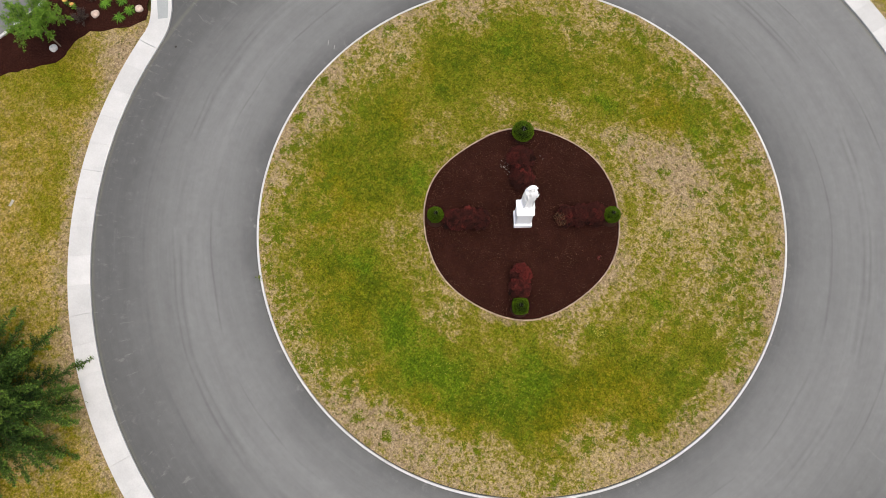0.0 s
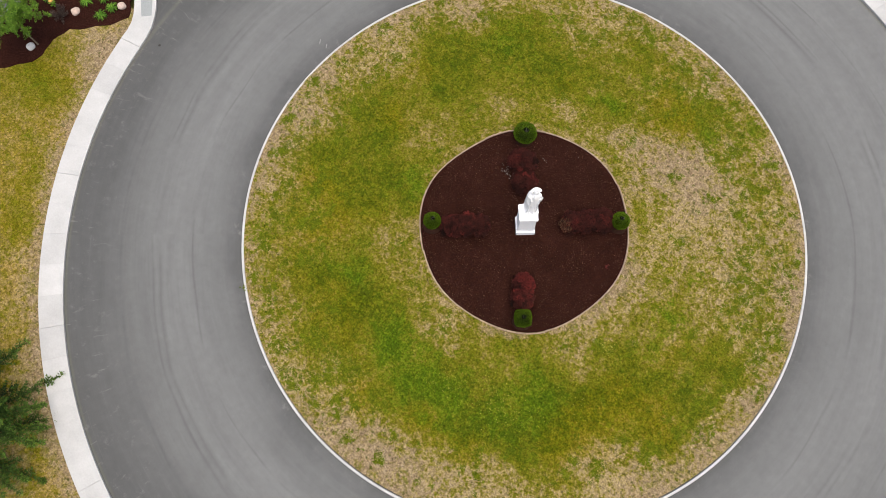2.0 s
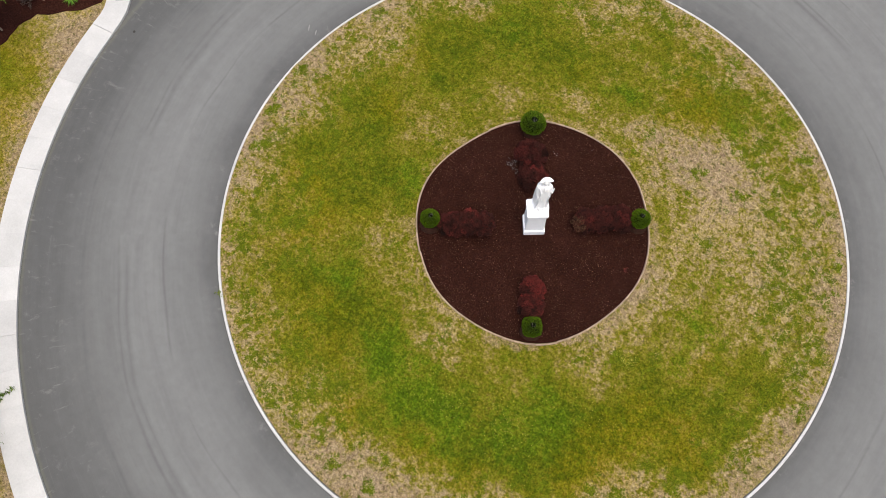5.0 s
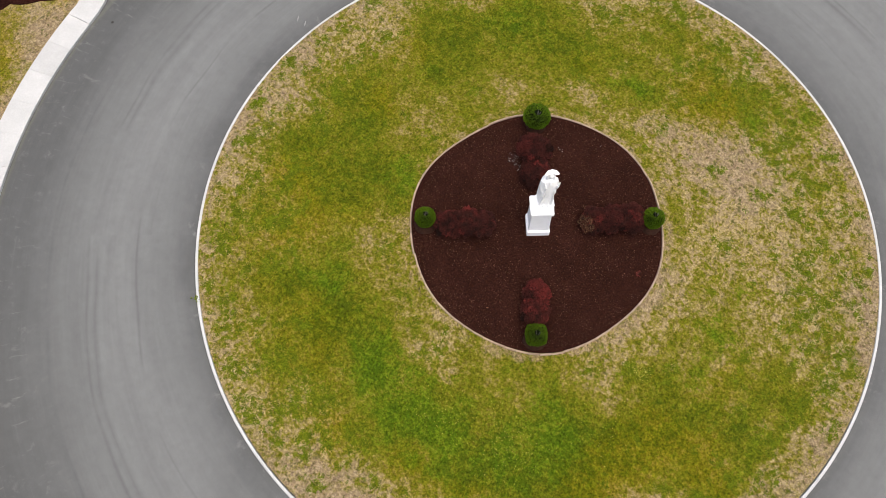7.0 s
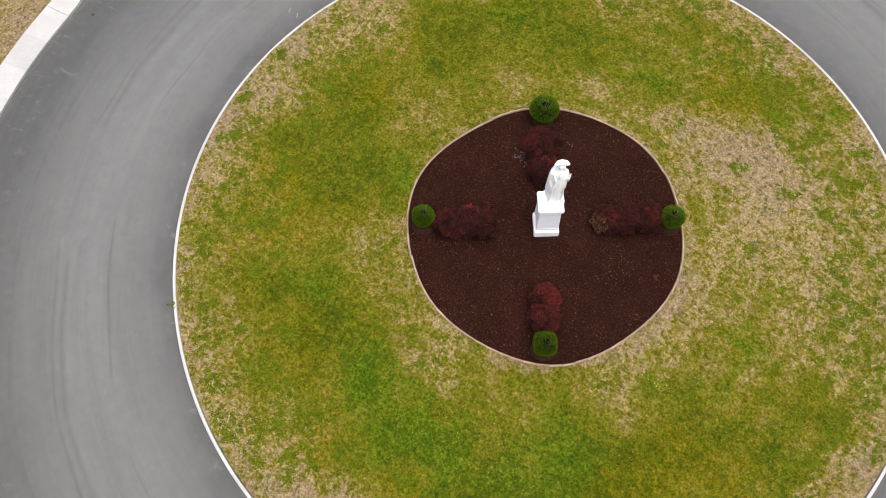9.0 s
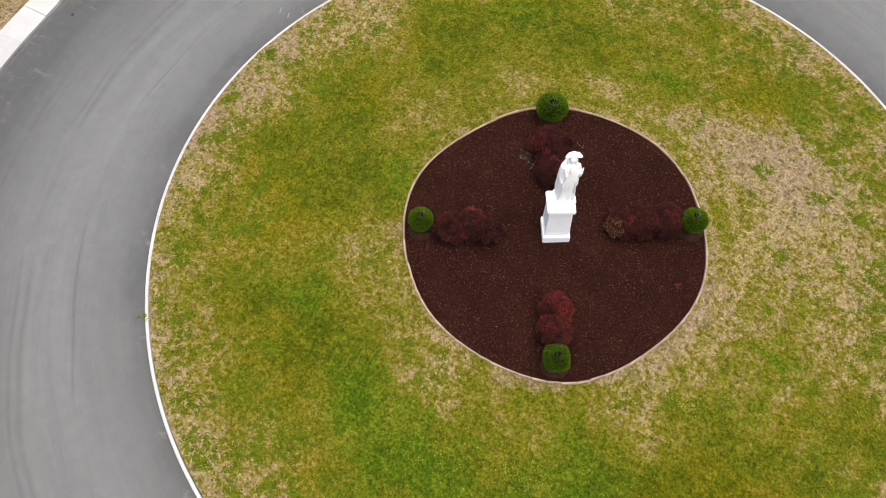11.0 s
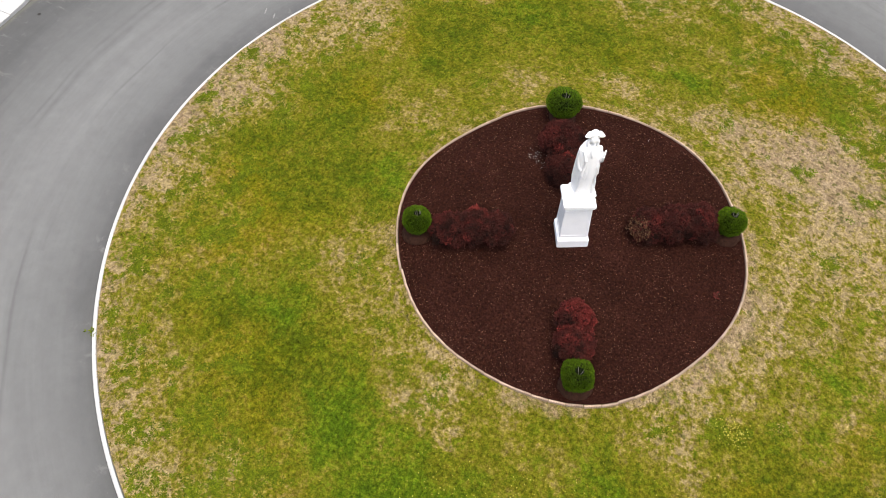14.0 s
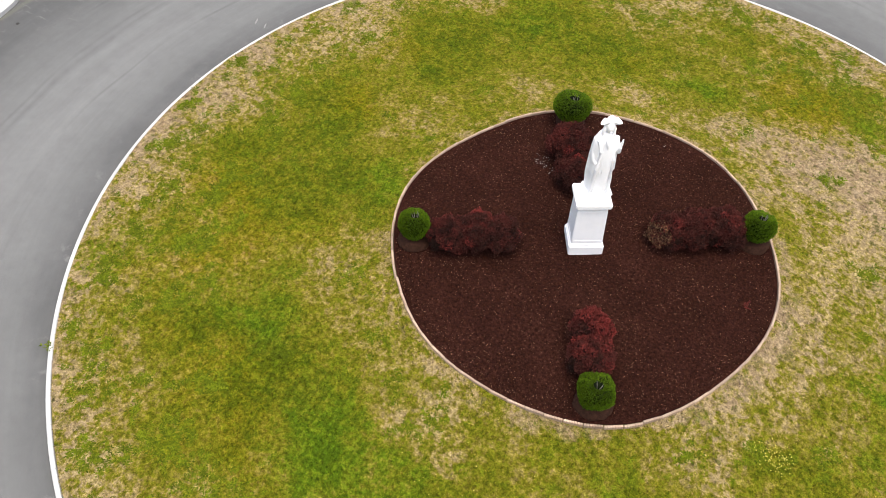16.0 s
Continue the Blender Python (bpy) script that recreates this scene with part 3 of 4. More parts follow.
def statue(m):
    """A standing cloaked figure in a three-cornered hat, carved as one block."""
    bm = bmesh.new()
    box(bm, 0.02, 0.03, 0, 0.07, 0.33, 0.27, 0.03)
    coat = [(0.06, 0.25, 0.215, 0.08), (0.25, 0.255, 0.21, 0.1), (0.55, 0.265, 0.21, 0.1), (0.8, 0.28, 0.21, 0.08), (1.0, 0.29, 0.205, 0.05), (1.2, 0.295, 0.195, 0.025),
            (1.36, 0.29, 0.18, 0.015), (1.47, 0.265, 0.16, 0.01), (1.55, 0.2, 0.14, 0.005), (1.6, 0.11, 0.11, 0.0), (1.66, 0.075, 0.085, 0.0)]
    loft(bm, [ellipse(0.0 + 0.02 * math.sin(3 * z), 0.0, z, rx, ry, 44, folds=f, phase=z * 1.3) for z, rx, ry, f in coat])
    loft(bm, [ellipse(0.02, -0.01, 1.64 + 0.15 * (1 - math.cos(t)), 0.006 + 0.105 * math.sin(t), 0.006 + 0.125 * math.sin(t), 18) for t in [math.pi * i / 9 for i in range(10)]])
    # hair falling on the collar and beside the face
    for side in (-1, 1):
        tube(bm, [(0.02 + 0.075 * side, -0.01, 1.84), (0.02 + 0.115 * side, -0.02, 1.72), (0.02 + 0.12 * side, -0.035, 1.6), (0.02 + 0.1 * side, -0.07, 1.5)], [0.035, 0.05, 0.045, 0.02], 9)
    tube(bm, [(0.02, -0.13, 1.79), (0.02, -0.145, 1.735), (0.02, -0.12, 1.72)], [0.014, 0.022, 0.012], 8)
    tube(bm, [(0.0, -0.13, 1.6), (0.0, -0.19, 1.48), (0.01, -0.2, 1.34)], [0.03, 0.055, 0.02], 8)
    loft(bm, [ellipse(0.02, 0.09, z, r, r * 0.8, 12) for z, r in ((1.52, 0.05), (1.6, 0.09), (1.72, 0.1), (1.82, 0.07))])
    # the hat: a brim turned up on three sides round a low crown
    brim = []
    for r, lift in ((0.1, 0.0), (0.17, 0.01), (0.235, 0.05), (0.245, 0.1), (0.225, 0.1), (0.15, 0.045), (0.1, 0.04)):
        ring = []
        for i in range(36):
            a = math.tau * i / 36
            k = 0.5 + 0.5 * math.cos(3 * (a - math.pi / 2))
            rr = r * (0.74 + 0.38 * k ** 1.5) if r > 0.12 else r
            ring.append(Vector((0.03 + rr * math.cos(a), rr * (0.48 if r > 0.12 else 0.8) * math.sin(a), 1.85 + lift * (1.15 - 0.8 * k))))
        brim.append(ring)
    loft(bm, brim, cap=False)
    loft(bm, [ellipse(0.03, 0, z, r, r * 0.85, 20) for z, r in ((1.83, 0.115), (1.9, 0.118), (1.97, 0.105), (2.01, 0.07), (2.025, 0.02))])
    # arms: one bent with the hand raised before the chest, one hanging inside the cloak
    tube(bm, [(0.22, 0.0, 1.47), (0.28, 0.02, 1.28), (0.28, -0.04, 1.14), (0.28, -0.14, 1.22), (0.3, -0.17, 1.36)], [0.085, 0.082, 0.08, 0.065, 0.045], 10)
    tube(bm, [(0.3, -0.17, 1.34), (0.32, -0.17, 1.44), (0.335, -0.17, 1.55)], [0.032, 0.034, 0.016], 8)
    tube(bm, [(-0.21, 0.0, 1.47), (-0.25, -0.02, 1.2), (-0.24, -0.08, 0.98), (-0.19, -0.16, 0.9)], [0.08, 0.075, 0.07, 0.045], 10)
    # the cloak's edge swept over one shoulder, and its fall behind
    tube(bm, [(-0.2, -0.1, 1.5), (-0.12, -0.19, 1.25), (-0.16, -0.22, 0.8), (-0.2, -0.2, 0.35), (-0.22, -0.16, 0.1)], [0.04, 0.04, 0.05, 0.05, 0.04], 9)
    tube(bm, [(0.2, -0.06, 1.5), (0.2, -0.17, 1.0), (0.21, -0.18, 0.5), (0.22, -0.16, 0.1)], [0.03, 0.04, 0.045, 0.04], 9)
    loft(bm, [ellipse(0.0, 0.1, z, rx, 0.15, 36, f, z) for z, rx, f in ((0.08, 0.27, 0.08), (0.5, 0.29, 0.08), (1.0, 0.29, 0.05), (1.4, 0.26, 0.03), (1.52, 0.16, 0.0))])
    # the cape's hem at thigh height, in pleats
    loft(bm, [ellipse(0.0, 0.03, z, rx, ry, 60, f, 2.0 + 0.3 * z) for z, rx, ry, f in ((0.62, 0.255, 0.2, 0.05), (0.64, 0.315, 0.235, 0.1), (0.85, 0.312, 0.235, 0.08), (1.1, 0.305, 0.225, 0.05), (1.3, 0.295, 0.2, 0.03), (1.44, 0.27, 0.17, 0.01))])
    for x in (-0.08, 0.1):
        loft(bm, [ellipse(x, -0.2, z, rx, ry, 12) for z, rx, ry in ((0.06, 0.055, 0.1), (0.1, 0.055, 0.1), (0.15, 0.035, 0.05))])
    bmesh.ops.scale(bm, vec=(0.96, 1.0, 1.045), verts=bm.verts)
    ob = part("statue", bm, WHITE, smooth=True)
    ob.matrix_basis = m
    ob.modifiers.new("edge", "EDGE_SPLIT").split_angle = radians(50)
    return tagged(ob, "white statue of a standing cloaked figure in a tricorn hat", "statue")


PED_Z = mulch_z(0, 0)
ped_at = SITE @ Vector((0, 0, PED_Z - 0.02))
pedestal(pose(0, -0.02, ped_at.z, 0, 0, 1.0))
statue(pose(0.09, 0.1, ped_at.z + 1.63, 0, 0, 4.0))


# ---- clipped globes and red shrubs in the bed ----
def clipped_globe(x, y, radius, height, seed, flat=0.0):
    rng = random.Random(seed)
    base = mulch_z(x, y)
    top = empty("clipped_bush", on_site(x, y, base), "round clipped bright green evergreen bush on a brown bark mound", "bush", "clipped bushes")
    bm = bmesh.new()
    bmesh.ops.create_uvsphere(bm, u_segments=28, v_segments=10, radius=1.0)
    for v in bm.verts:
        n = noise.noise(v.co * 2.5 + Vector((seed, 0, 0)))
        v.co = Vector((v.co.x * 0.42 * (1 + 0.12 * n), v.co.y * 0.42 * (1 + 0.12 * n), max(v.co.z, -0.3) * 0.2 - 0.02 + 0.03 * n))
    part("bark_mound", bm, MOUND, top, "mound of brown bark at the foot", True)
    tall = (height - 0.1) / 2
    heart = Vector((0, 0, height - tall))
    crown = Vector((0.12, 0.1, 1)).normalized()

    def skin(d):
        square = (abs(d.x) ** 4 + abs(d.y) ** 4 + abs(d.z) ** 4) ** -0.25
        k = 1 + 0.05 * noise.noise(d * 3.0 + Vector((0, seed, 0))) + 0.06 * noise.noise(d * 7.0 + Vector((seed, 0, 0))) + 0.03 * noise.noise(d * 15.0)
        k *= 1 + flat * 0.75 * (square - 1.12)
        narrow = 1 - 0.12 * max(-d.z, 0) + 0.03 * d.z
        hole = math.exp(-((d - crown).length / 0.52) ** 2)
        return heart + Vector((d.x * radius * narrow, d.y * radius * narrow, d.z * tall)) * k * (1 - 0.9 * hole), hole

    # solid core, near black to stand for the shade behind the leaves
    bm = bmesh.new()
    bmesh.ops.create_icosphere(bm, subdivisions=4, radius=1.0)
    for v in bm.verts:
        p, hole = skin(v.co.normalized())
        v.co = heart + (p - heart) * 0.91
    part("twig_core", bm, CORE, top, "solid near-black core, the shade behind the leaves painted in", True)
    verts, faces = [], []
    for i in range(17000):
        d = any_way(rng, 0.15)
        p, hole = skin(d)
        gap = noise.noise(d * 8.0 + Vector((seed, seed, 0)))
        if hole > 0.45 or p.z < 0.05 or (gap < -0.25 and rng.random() < 0.55):
            continue
        p = heart + (p - heart) * rng.uniform(0.92, 1.0)
        along = (d * rng.uniform(0.4, 0.9) + any_way(rng) * 0.5 + Vector((0, 0, 0.55))).normalized()
        across = along.cross(any_way(rng)).normalized()
        leaf(verts, faces, p, along, across, rng.uniform(0.025, 0.05), rng.uniform(0.012, 0.024))
    mesh_object("foliage", verts, faces, BOXWOOD, top)
    bm = bmesh.new()
    for i in range(6):
        a = rng.uniform(0, math.tau)
        b = heart + Vector((0.1 * radius + 0.03 * math.cos(a), 0.07 * radius + 0.03 * math.sin(a), tall * 0.1))
        tube(bm, [b, b + Vector((0.05 * math.cos(a), 0.05 * math.sin(a), tall * rng.uniform(0.5, 0.72)))], [0.009, 0.005], 5)
    part("stems", bm, PALE_BARK, top, "bare grey stems in the open crown")
    return top


clipped_globe(-4.15, 0.13, 0.37, 0.98, 3)
clipped_globe(0.12, 4.27, 0.52, 0.98, 4)
clipped_globe(4.2, 0.06, 0.385, 0.97, 5)
clipped_globe(-0.26, -4.24, 0.4, 0.78, 6, 1.0)


def red_shrub(x, y, rx, ry, height, seed, turn=0.0, bright=0.0, tips=False):
    """A barberry: a dark heart and many rounded sprays of small leaves, each of its own tone with painted light added.
    """
    rng = random.Random(seed)
    label = "low dense dark red barberry shrub in mulch" + (" with dry tan twigs" if tips else "")
    top = empty("barberry_shrub", on_site(x, y, mulch_z(x, y) - 0.02, turn), label, "shrub", "red shrubs")
    heart = Vector((0, 0, height * 0.36))
    # solid heart, coloured near black as the shade between the sprays
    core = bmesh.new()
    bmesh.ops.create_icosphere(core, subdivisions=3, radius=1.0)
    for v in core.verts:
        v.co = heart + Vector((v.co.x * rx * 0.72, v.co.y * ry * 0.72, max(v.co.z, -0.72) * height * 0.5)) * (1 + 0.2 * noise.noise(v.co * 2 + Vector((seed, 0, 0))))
    verts, faces, tones, tip_v, tip_f = [], [], [], [], []
    sprays = 66
    for k in range(sprays):
        up = 1 - 1.15 * (k + 0.5) / sprays
        a = k * 2.39996 + rng.uniform(-0.35, 0.35) + seed
        flat = math.sqrt(max(1 - up * up, 0))
        d = Vector((flat * math.cos(a), flat * math.sin(a), up))
        size = rng.uniform(0.08, 0.15) * (rx + ry)
        c = heart + Vector((d.x * (rx - size * 0.8), d.y * (ry - size * 0.8), d.z * (height * 0.64 - size * 0.6))) * rng.uniform(0.8, 1.14)
        c.z = max(c.z, size + 0.12)
        # sprays on top and, by bright, to the north-east painted lighter, as if lit
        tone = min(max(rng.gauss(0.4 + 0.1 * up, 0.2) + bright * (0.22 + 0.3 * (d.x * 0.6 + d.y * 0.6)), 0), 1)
        # dark ball inside the spray, standing for its inner shade
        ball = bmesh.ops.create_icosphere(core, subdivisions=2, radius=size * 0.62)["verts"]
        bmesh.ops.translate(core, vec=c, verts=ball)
        dry = tips and d.x < -0.25 and d.y < 0.25
        for i in range(int(560 * (size / 0.15) ** 2)):
            e = any_way(rng, 0.3)
            if e.dot(d) < -0.35:
                continue
            p = c + e * size * (1 + 0.5 * noise.noise(e * 2.5 + c * 5)) * rng.uniform(0.7, 1.05)
            if p.z < 0.02:
                continue
            along = (e * 0.4 + any_way(rng) * 0.8 + Vector((0, 0, 0.15))).normalized()
            across = along.cross(any_way(rng)).normalized()
            if dry and rng.random() < 0.5:
                leaf(tip_v, tip_f, p, along, across, rng.uniform(0.03, 0.06), rng.uniform(0.012, 0.024))
                continue
            was = len(verts)
            leaf(verts, faces, p, along, across, rng.uniform(0.03, 0.052), rng.uniform(0.02, 0.034))
            tones += [tone] * (len(verts) - was)
    part("twig_core", core, RED_CORE, top, "solid near-black core, the shade between the sprays painted in", True)
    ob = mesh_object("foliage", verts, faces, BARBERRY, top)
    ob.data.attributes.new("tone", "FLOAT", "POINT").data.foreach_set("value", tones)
    if tip_v:
        mesh_object("dry_foliage", tip_v, tip_f, BARE_TIPS, top, "dry tan leaves and twigs")
    bm = bmesh.new()
    for i in range(9):
        a = rng.uniform(0, math.tau)
        e = Vector((rx * 0.75 * math.cos(a), ry * 0.75 * math.sin(a), height * rng.uniform(0.5, 0.75)))
        tube(bm, [(0.05 * math.cos(a), 0.05 * math.sin(a), 0), e * 0.5 + Vector((0, 0, 0.12)), e], [0.014, 0.01, 0.004], 5)
    part("branches", bm, DARK_BARK, top)
    return top


def barberry_material():
    m = Nodes("dark_red_leaf", 0.85, spec=0.02)
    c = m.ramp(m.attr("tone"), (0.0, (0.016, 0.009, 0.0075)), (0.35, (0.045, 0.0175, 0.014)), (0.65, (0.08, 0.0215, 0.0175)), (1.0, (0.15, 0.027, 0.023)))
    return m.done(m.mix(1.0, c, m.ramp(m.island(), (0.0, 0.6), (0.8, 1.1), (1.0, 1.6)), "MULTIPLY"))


BARBERRY = barberry_material()
red_shrub(-3.26, -0.02, 0.56, 0.52, 0.74, 11)
red_shrub(-2.62, 0.04, 0.54, 0.54, 0.8, 21)
red_shrub(-2.06, -0.02, 0.53, 0.52, 0.76, 12)
red_shrub(2.08, 0.08, 0.54, 0.52, 0.72, 13, tips=True)
red_shrub(2.7, 0.1, 0.58, 0.56, 0.8, 14)
red_shrub(3.4, 0.16, 0.55, 0.56, 0.82, 15)
red_shrub(-0.02, 2.97, 0.66, 0.64, 0.84, 16)
red_shrub(0.06, 2.04, 0.6, 0.58, 0.72, 17)
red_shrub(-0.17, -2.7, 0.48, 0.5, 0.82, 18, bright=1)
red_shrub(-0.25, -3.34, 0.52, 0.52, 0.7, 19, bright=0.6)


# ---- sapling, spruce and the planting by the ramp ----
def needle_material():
    """Dark needles with the crown's inner shade in their colour, fresh yellow-green shoots at the tips."""
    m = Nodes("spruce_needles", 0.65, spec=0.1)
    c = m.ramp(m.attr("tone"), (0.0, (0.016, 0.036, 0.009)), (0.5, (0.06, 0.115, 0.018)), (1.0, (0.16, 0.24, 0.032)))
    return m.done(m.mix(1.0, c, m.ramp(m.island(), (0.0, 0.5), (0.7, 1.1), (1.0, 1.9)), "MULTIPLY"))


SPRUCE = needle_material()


def spruce(x, y, height, spread, seed):
    rng = random.Random(seed)
    top = empty("spruce_tree", on_site(x, y, -0.03), "dark green spruce with drooping branches beside the sidewalk", "tree")
    bm = bmesh.new()
    tube(bm, [(0, 0, -0.1), (0.03, 0, height * 0.35), (0, 0.02, height * 0.7), (0, 0, height)], [0.2, 0.15, 0.08, 0.015], 10)
    part("trunk", bm, BARK, top, "grey-brown trunk")
    limbs = bmesh.new()
    verts, faces, tones = [], [], []
    z, whorl = 0.35, 0
    while z < height - 0.3:
        reach = spread * (1 - z / height) ** 0.75
        count = 11 if z < 3 else 9
        for k in range(count):
            a = math.tau * (k + 0.5 * (whorl % 2)) / count + rng.uniform(-0.26, 0.26)
            L = reach * (1.06 if rng.random() < 0.25 else rng.uniform(0.78, 1.0))
            out = Vector((math.cos(a), math.sin(a), 0))
            side = Vector((-math.sin(a), math.cos(a), 0))
            zz, bend = z + rng.uniform(-0.15, 0.15), rng.uniform(-0.18, 0.18)
            spine = [out * L * u + side * bend * L * u * u + Vector((0, 0, zz + 0.12 * L * u - 0.34 * L * u * u + 0.12 * L * u ** 4)) for u in [i / 8 for i in range(9)]]
            tube(limbs, spine[::2], [0.035, 0.026, 0.018, 0.011, 0.005], 5)
            steps = int(L / 0.085)
            for i in range(3, steps + 1):
                u = i / steps
                q = u * 8
                j = min(int(q), 7)
                p = spine[j].lerp(spine[j + 1], q - j)
                fwd = (spine[j + 1] - spine[j]).normalized()
                w = (0.8 if u < 0.55 else 0.8 * (1 - u) / 0.45 + 0.16) * (0.2 + 0.9 * abs(math.sin(3.1 * L * u + 2.1 * k + whorl))) * (0.5 + 0.5 * L / spread)
                for s in (-1, 0, 1):
                    if rng.random() < 0.2:
                        continue
                    twig = (fwd * 0.55 + side * s * rng.uniform(0.5, 1.0) + Vector((0, 0, rng.uniform(-0.3, 0.25)))).normalized()
                    tl = (w if s else 0.16) * rng.uniform(0.45, 1.0)
                    n = max(2, int(tl / 0.1))
                    for c in range(n):
                        b = p + twig * tl * (c + 0.3) / n + Vector((0, 0, -0.12 * tl * (c / n) ** 2))
                        # tone falls inward: the crown's inner shade is put into the colour
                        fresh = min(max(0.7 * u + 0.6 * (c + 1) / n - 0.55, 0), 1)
                        for t in range(8):
                            al = (twig + any_way(rng) * 0.95).normalized()
                            was = len(verts)
                            leaf(verts, faces, b, al, al.cross(any_way(rng)).normalized(), rng.uniform(0.08, 0.15), rng.uniform(0.024, 0.044))
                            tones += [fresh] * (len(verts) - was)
        z += 0.42 + 0.03 * z
        whorl += 1
    part("limbs", limbs, DARK_BARK, top, "thin brown limbs")
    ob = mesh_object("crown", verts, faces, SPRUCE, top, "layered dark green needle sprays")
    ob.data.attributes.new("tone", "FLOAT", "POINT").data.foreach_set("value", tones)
    return top


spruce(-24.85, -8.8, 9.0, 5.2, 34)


def sapling(x, y, height, seed):
    rng = random.Random(seed)
    top = empty("young_tree", on_site(x, y, 0.02), "young light green leafy tree with a thin pale trunk in mulch", "tree")
    bm = bmesh.new()
    crotch = Vector((-0.45, 0.25, height * 0.5))
    tube(bm, [(0, 0, -0.05), crotch * 0.5, crotch], [0.045, 0.038, 0.032], 8)
    part("trunk", bm, BARK, top, "thin pale trunk")
    limbs = bmesh.new()
    verts, faces = [], []
    for k in range(30):
        a = k * 2.4 + rng.uniform(-0.3, 0.3)
        e = crotch + Vector((math.cos(a) * rng.uniform(0.6, 1.95), math.sin(a) * rng.uniform(0.5, 1.6), rng.uniform(0.0, height * 0.5)))
        mid = crotch.lerp(e, 0.5) + Vector((0, 0, 0.22))
        tube(limbs, [crotch, mid, e], [0.022, 0.014, 0.005], 6)
        for s in range(20):
            u = rng.uniform(0.3, 1.05)
            p = crotch.lerp(mid, u * 2) if u < 0.5 else mid.lerp(e, u * 2 - 1)
            w = any_way(rng, -0.1)
            q = p + w * rng.uniform(0.15, 0.4)
            for c in range(28):
                b = p.lerp(q, rng.random()) + any_way(rng) * 0.06
                al = (w + any_way(rng) * 0.8).normalized()
                leaf(verts, faces, b, al, al.cross(any_way(rng, 1.0)).normalized(), rng.uniform(0.06, 0.11), rng.uniform(0.025, 0.045))
    part("limbs", limbs, BARK, top, "slender limbs")
    mesh_object("crown", verts, faces, SAPLING, top, "airy crown of small light green leaves")
    return top


# mulch bed by the ramp and the car park beyond it, laid over the verge
def sheet(name, outline, z, thick, material, label, category, ragged=0.0):
    bm = bmesh.new()
    rim = []
    for (ax, ay), (bx, by) in zip(outline, outline[1:] + outline[:1]):
        n = max(1, int(math.hypot(bx - ax, by - ay) / 0.15)) if ragged else 1
        for k in range(n):
            x, y = ax + (bx - ax) * k / n, ay + (by - ay) * k / n
            if ragged:
                x, y = x + ragged * noise.noise(Vector((x * 2.3, y * 2.3, 1))), y + ragged * noise.noise(Vector((x * 2.3, y * 2.3, 9)))
            rim.append((x, y))
    f = bm.faces.new([bm.verts.new((x, y, z)) for x, y in rim])
    bmesh.ops.triangulate(bm, faces=[f])
    ext = bmesh.ops.extrude_face_region(bm, geom=bm.faces[:])
    for v in ext["geom"]:
        if isinstance(v, bmesh.types.BMVert):
            v.co.z -= thick
    bmesh.ops.recalc_face_normals(bm, faces=bm.faces)
    ob = part(name, bm, material)
    ob.matrix_basis = SITE
    return tagged(ob, label, category, kind="structure")


bed_line = [(-28.5, 7.3), (-26.35, 8.02), (-24.95, 8.42), (-23.6, 8.75), (-23.1, 9.2), (-22.75, 9.9), (-21.96, 10.45), (-20.8, 10.55), (-19.9, 10.75), (-19.1, 11.15), (-19.05, 13.5), (-19.6, 15.5), (-22.5, 15.0), (-24.79, 11.78), (-26.59, 10.1), (-29.5, 7.3)]
sheet("corner_bed", bed_line, 0.016, 0.05, MULCH, "strip of dark brown mulch with boulders and young plants", "mulch bed", 0.13)
sheet("parking_lot", [(-29.6, 7.4), (-26.66, 10.17), (-24.86, 11.85), (-22.6, 15.1), (-30, 24), (-44, 24), (-44, 7.4)], 0.02, 0.08, LOT, "grey asphalt of a car park behind the mulch strip", "car park")
bm = bmesh.new()
for (ax, ay), (bx, by) in zip([(-29.55, 7.35), (-26.62, 10.13), (-24.82, 11.81)], [(-26.62, 10.13), (-24.82, 11.81), (-22.55, 15.05)]):
    d = Vector((bx - ax, by - ay, 0))
    n = Vector((-d.y, d.x, 0)).normalized() * 0.07
    a, b = Vector((ax, ay, 0)), Vector((bx, by, 0))
    loft(bm, [[p + n * s + Vector((0, 0, z)) for s, z in ((-1, -0.02), (1, -0.02), (1, 0.09), (0.8, 0.1), (-0.8, 0.1), (-1, 0.09))] for p in (a, b)])
lot_kerb = part("lot_kerb", bm, KERB)
lot_kerb.matrix_basis = SITE
tagged(lot_kerb, "white kerb along the edge of the car park", "kerb", kind="structure")
sapling(-23.4, 9.65, 2.9, 41)


def boulder(x, y, r, material, label, seed):
    bm = bmesh.new()
    bmesh.ops.create_icosphere(bm, subdivisions=3, radius=1.0)
    for v in bm.verts:
        n = noise.noise(v.co * 1.3 + Vector((seed, 0, 0))) * 0.2 + noise.noise(v.co * 4 + Vector((0, seed, 0))) * 0.05
        v.co = Vector((v.co.x * r * (1 + n), v.co.y * r * 0.95 * (1 + n), max(v.co.z * r * 0.7 * (1 + n), -0.4 * r)))
    ob = part("boulder", bm, material, smooth=True)
    ob.matrix_basis = on_site(x, y, 0.03 + 0.25 * r, seed * 40)
    return tagged(ob, label, "boulder", "boulders")


boulder(-23.72, 9.5, 0.21, BOULDER_WHITE, "pale grey-white rounded boulder in dark mulch", 1)
boulder(-21.75, 11.42, 0.22, BOULDER_PINK, "pinkish beige rounded boulder in dark mulch", 2)
boulder(-19.5, 11.7, 0.22, BOULDER_PINK, "pinkish beige rounded boulder beside the sidewalk", 3)


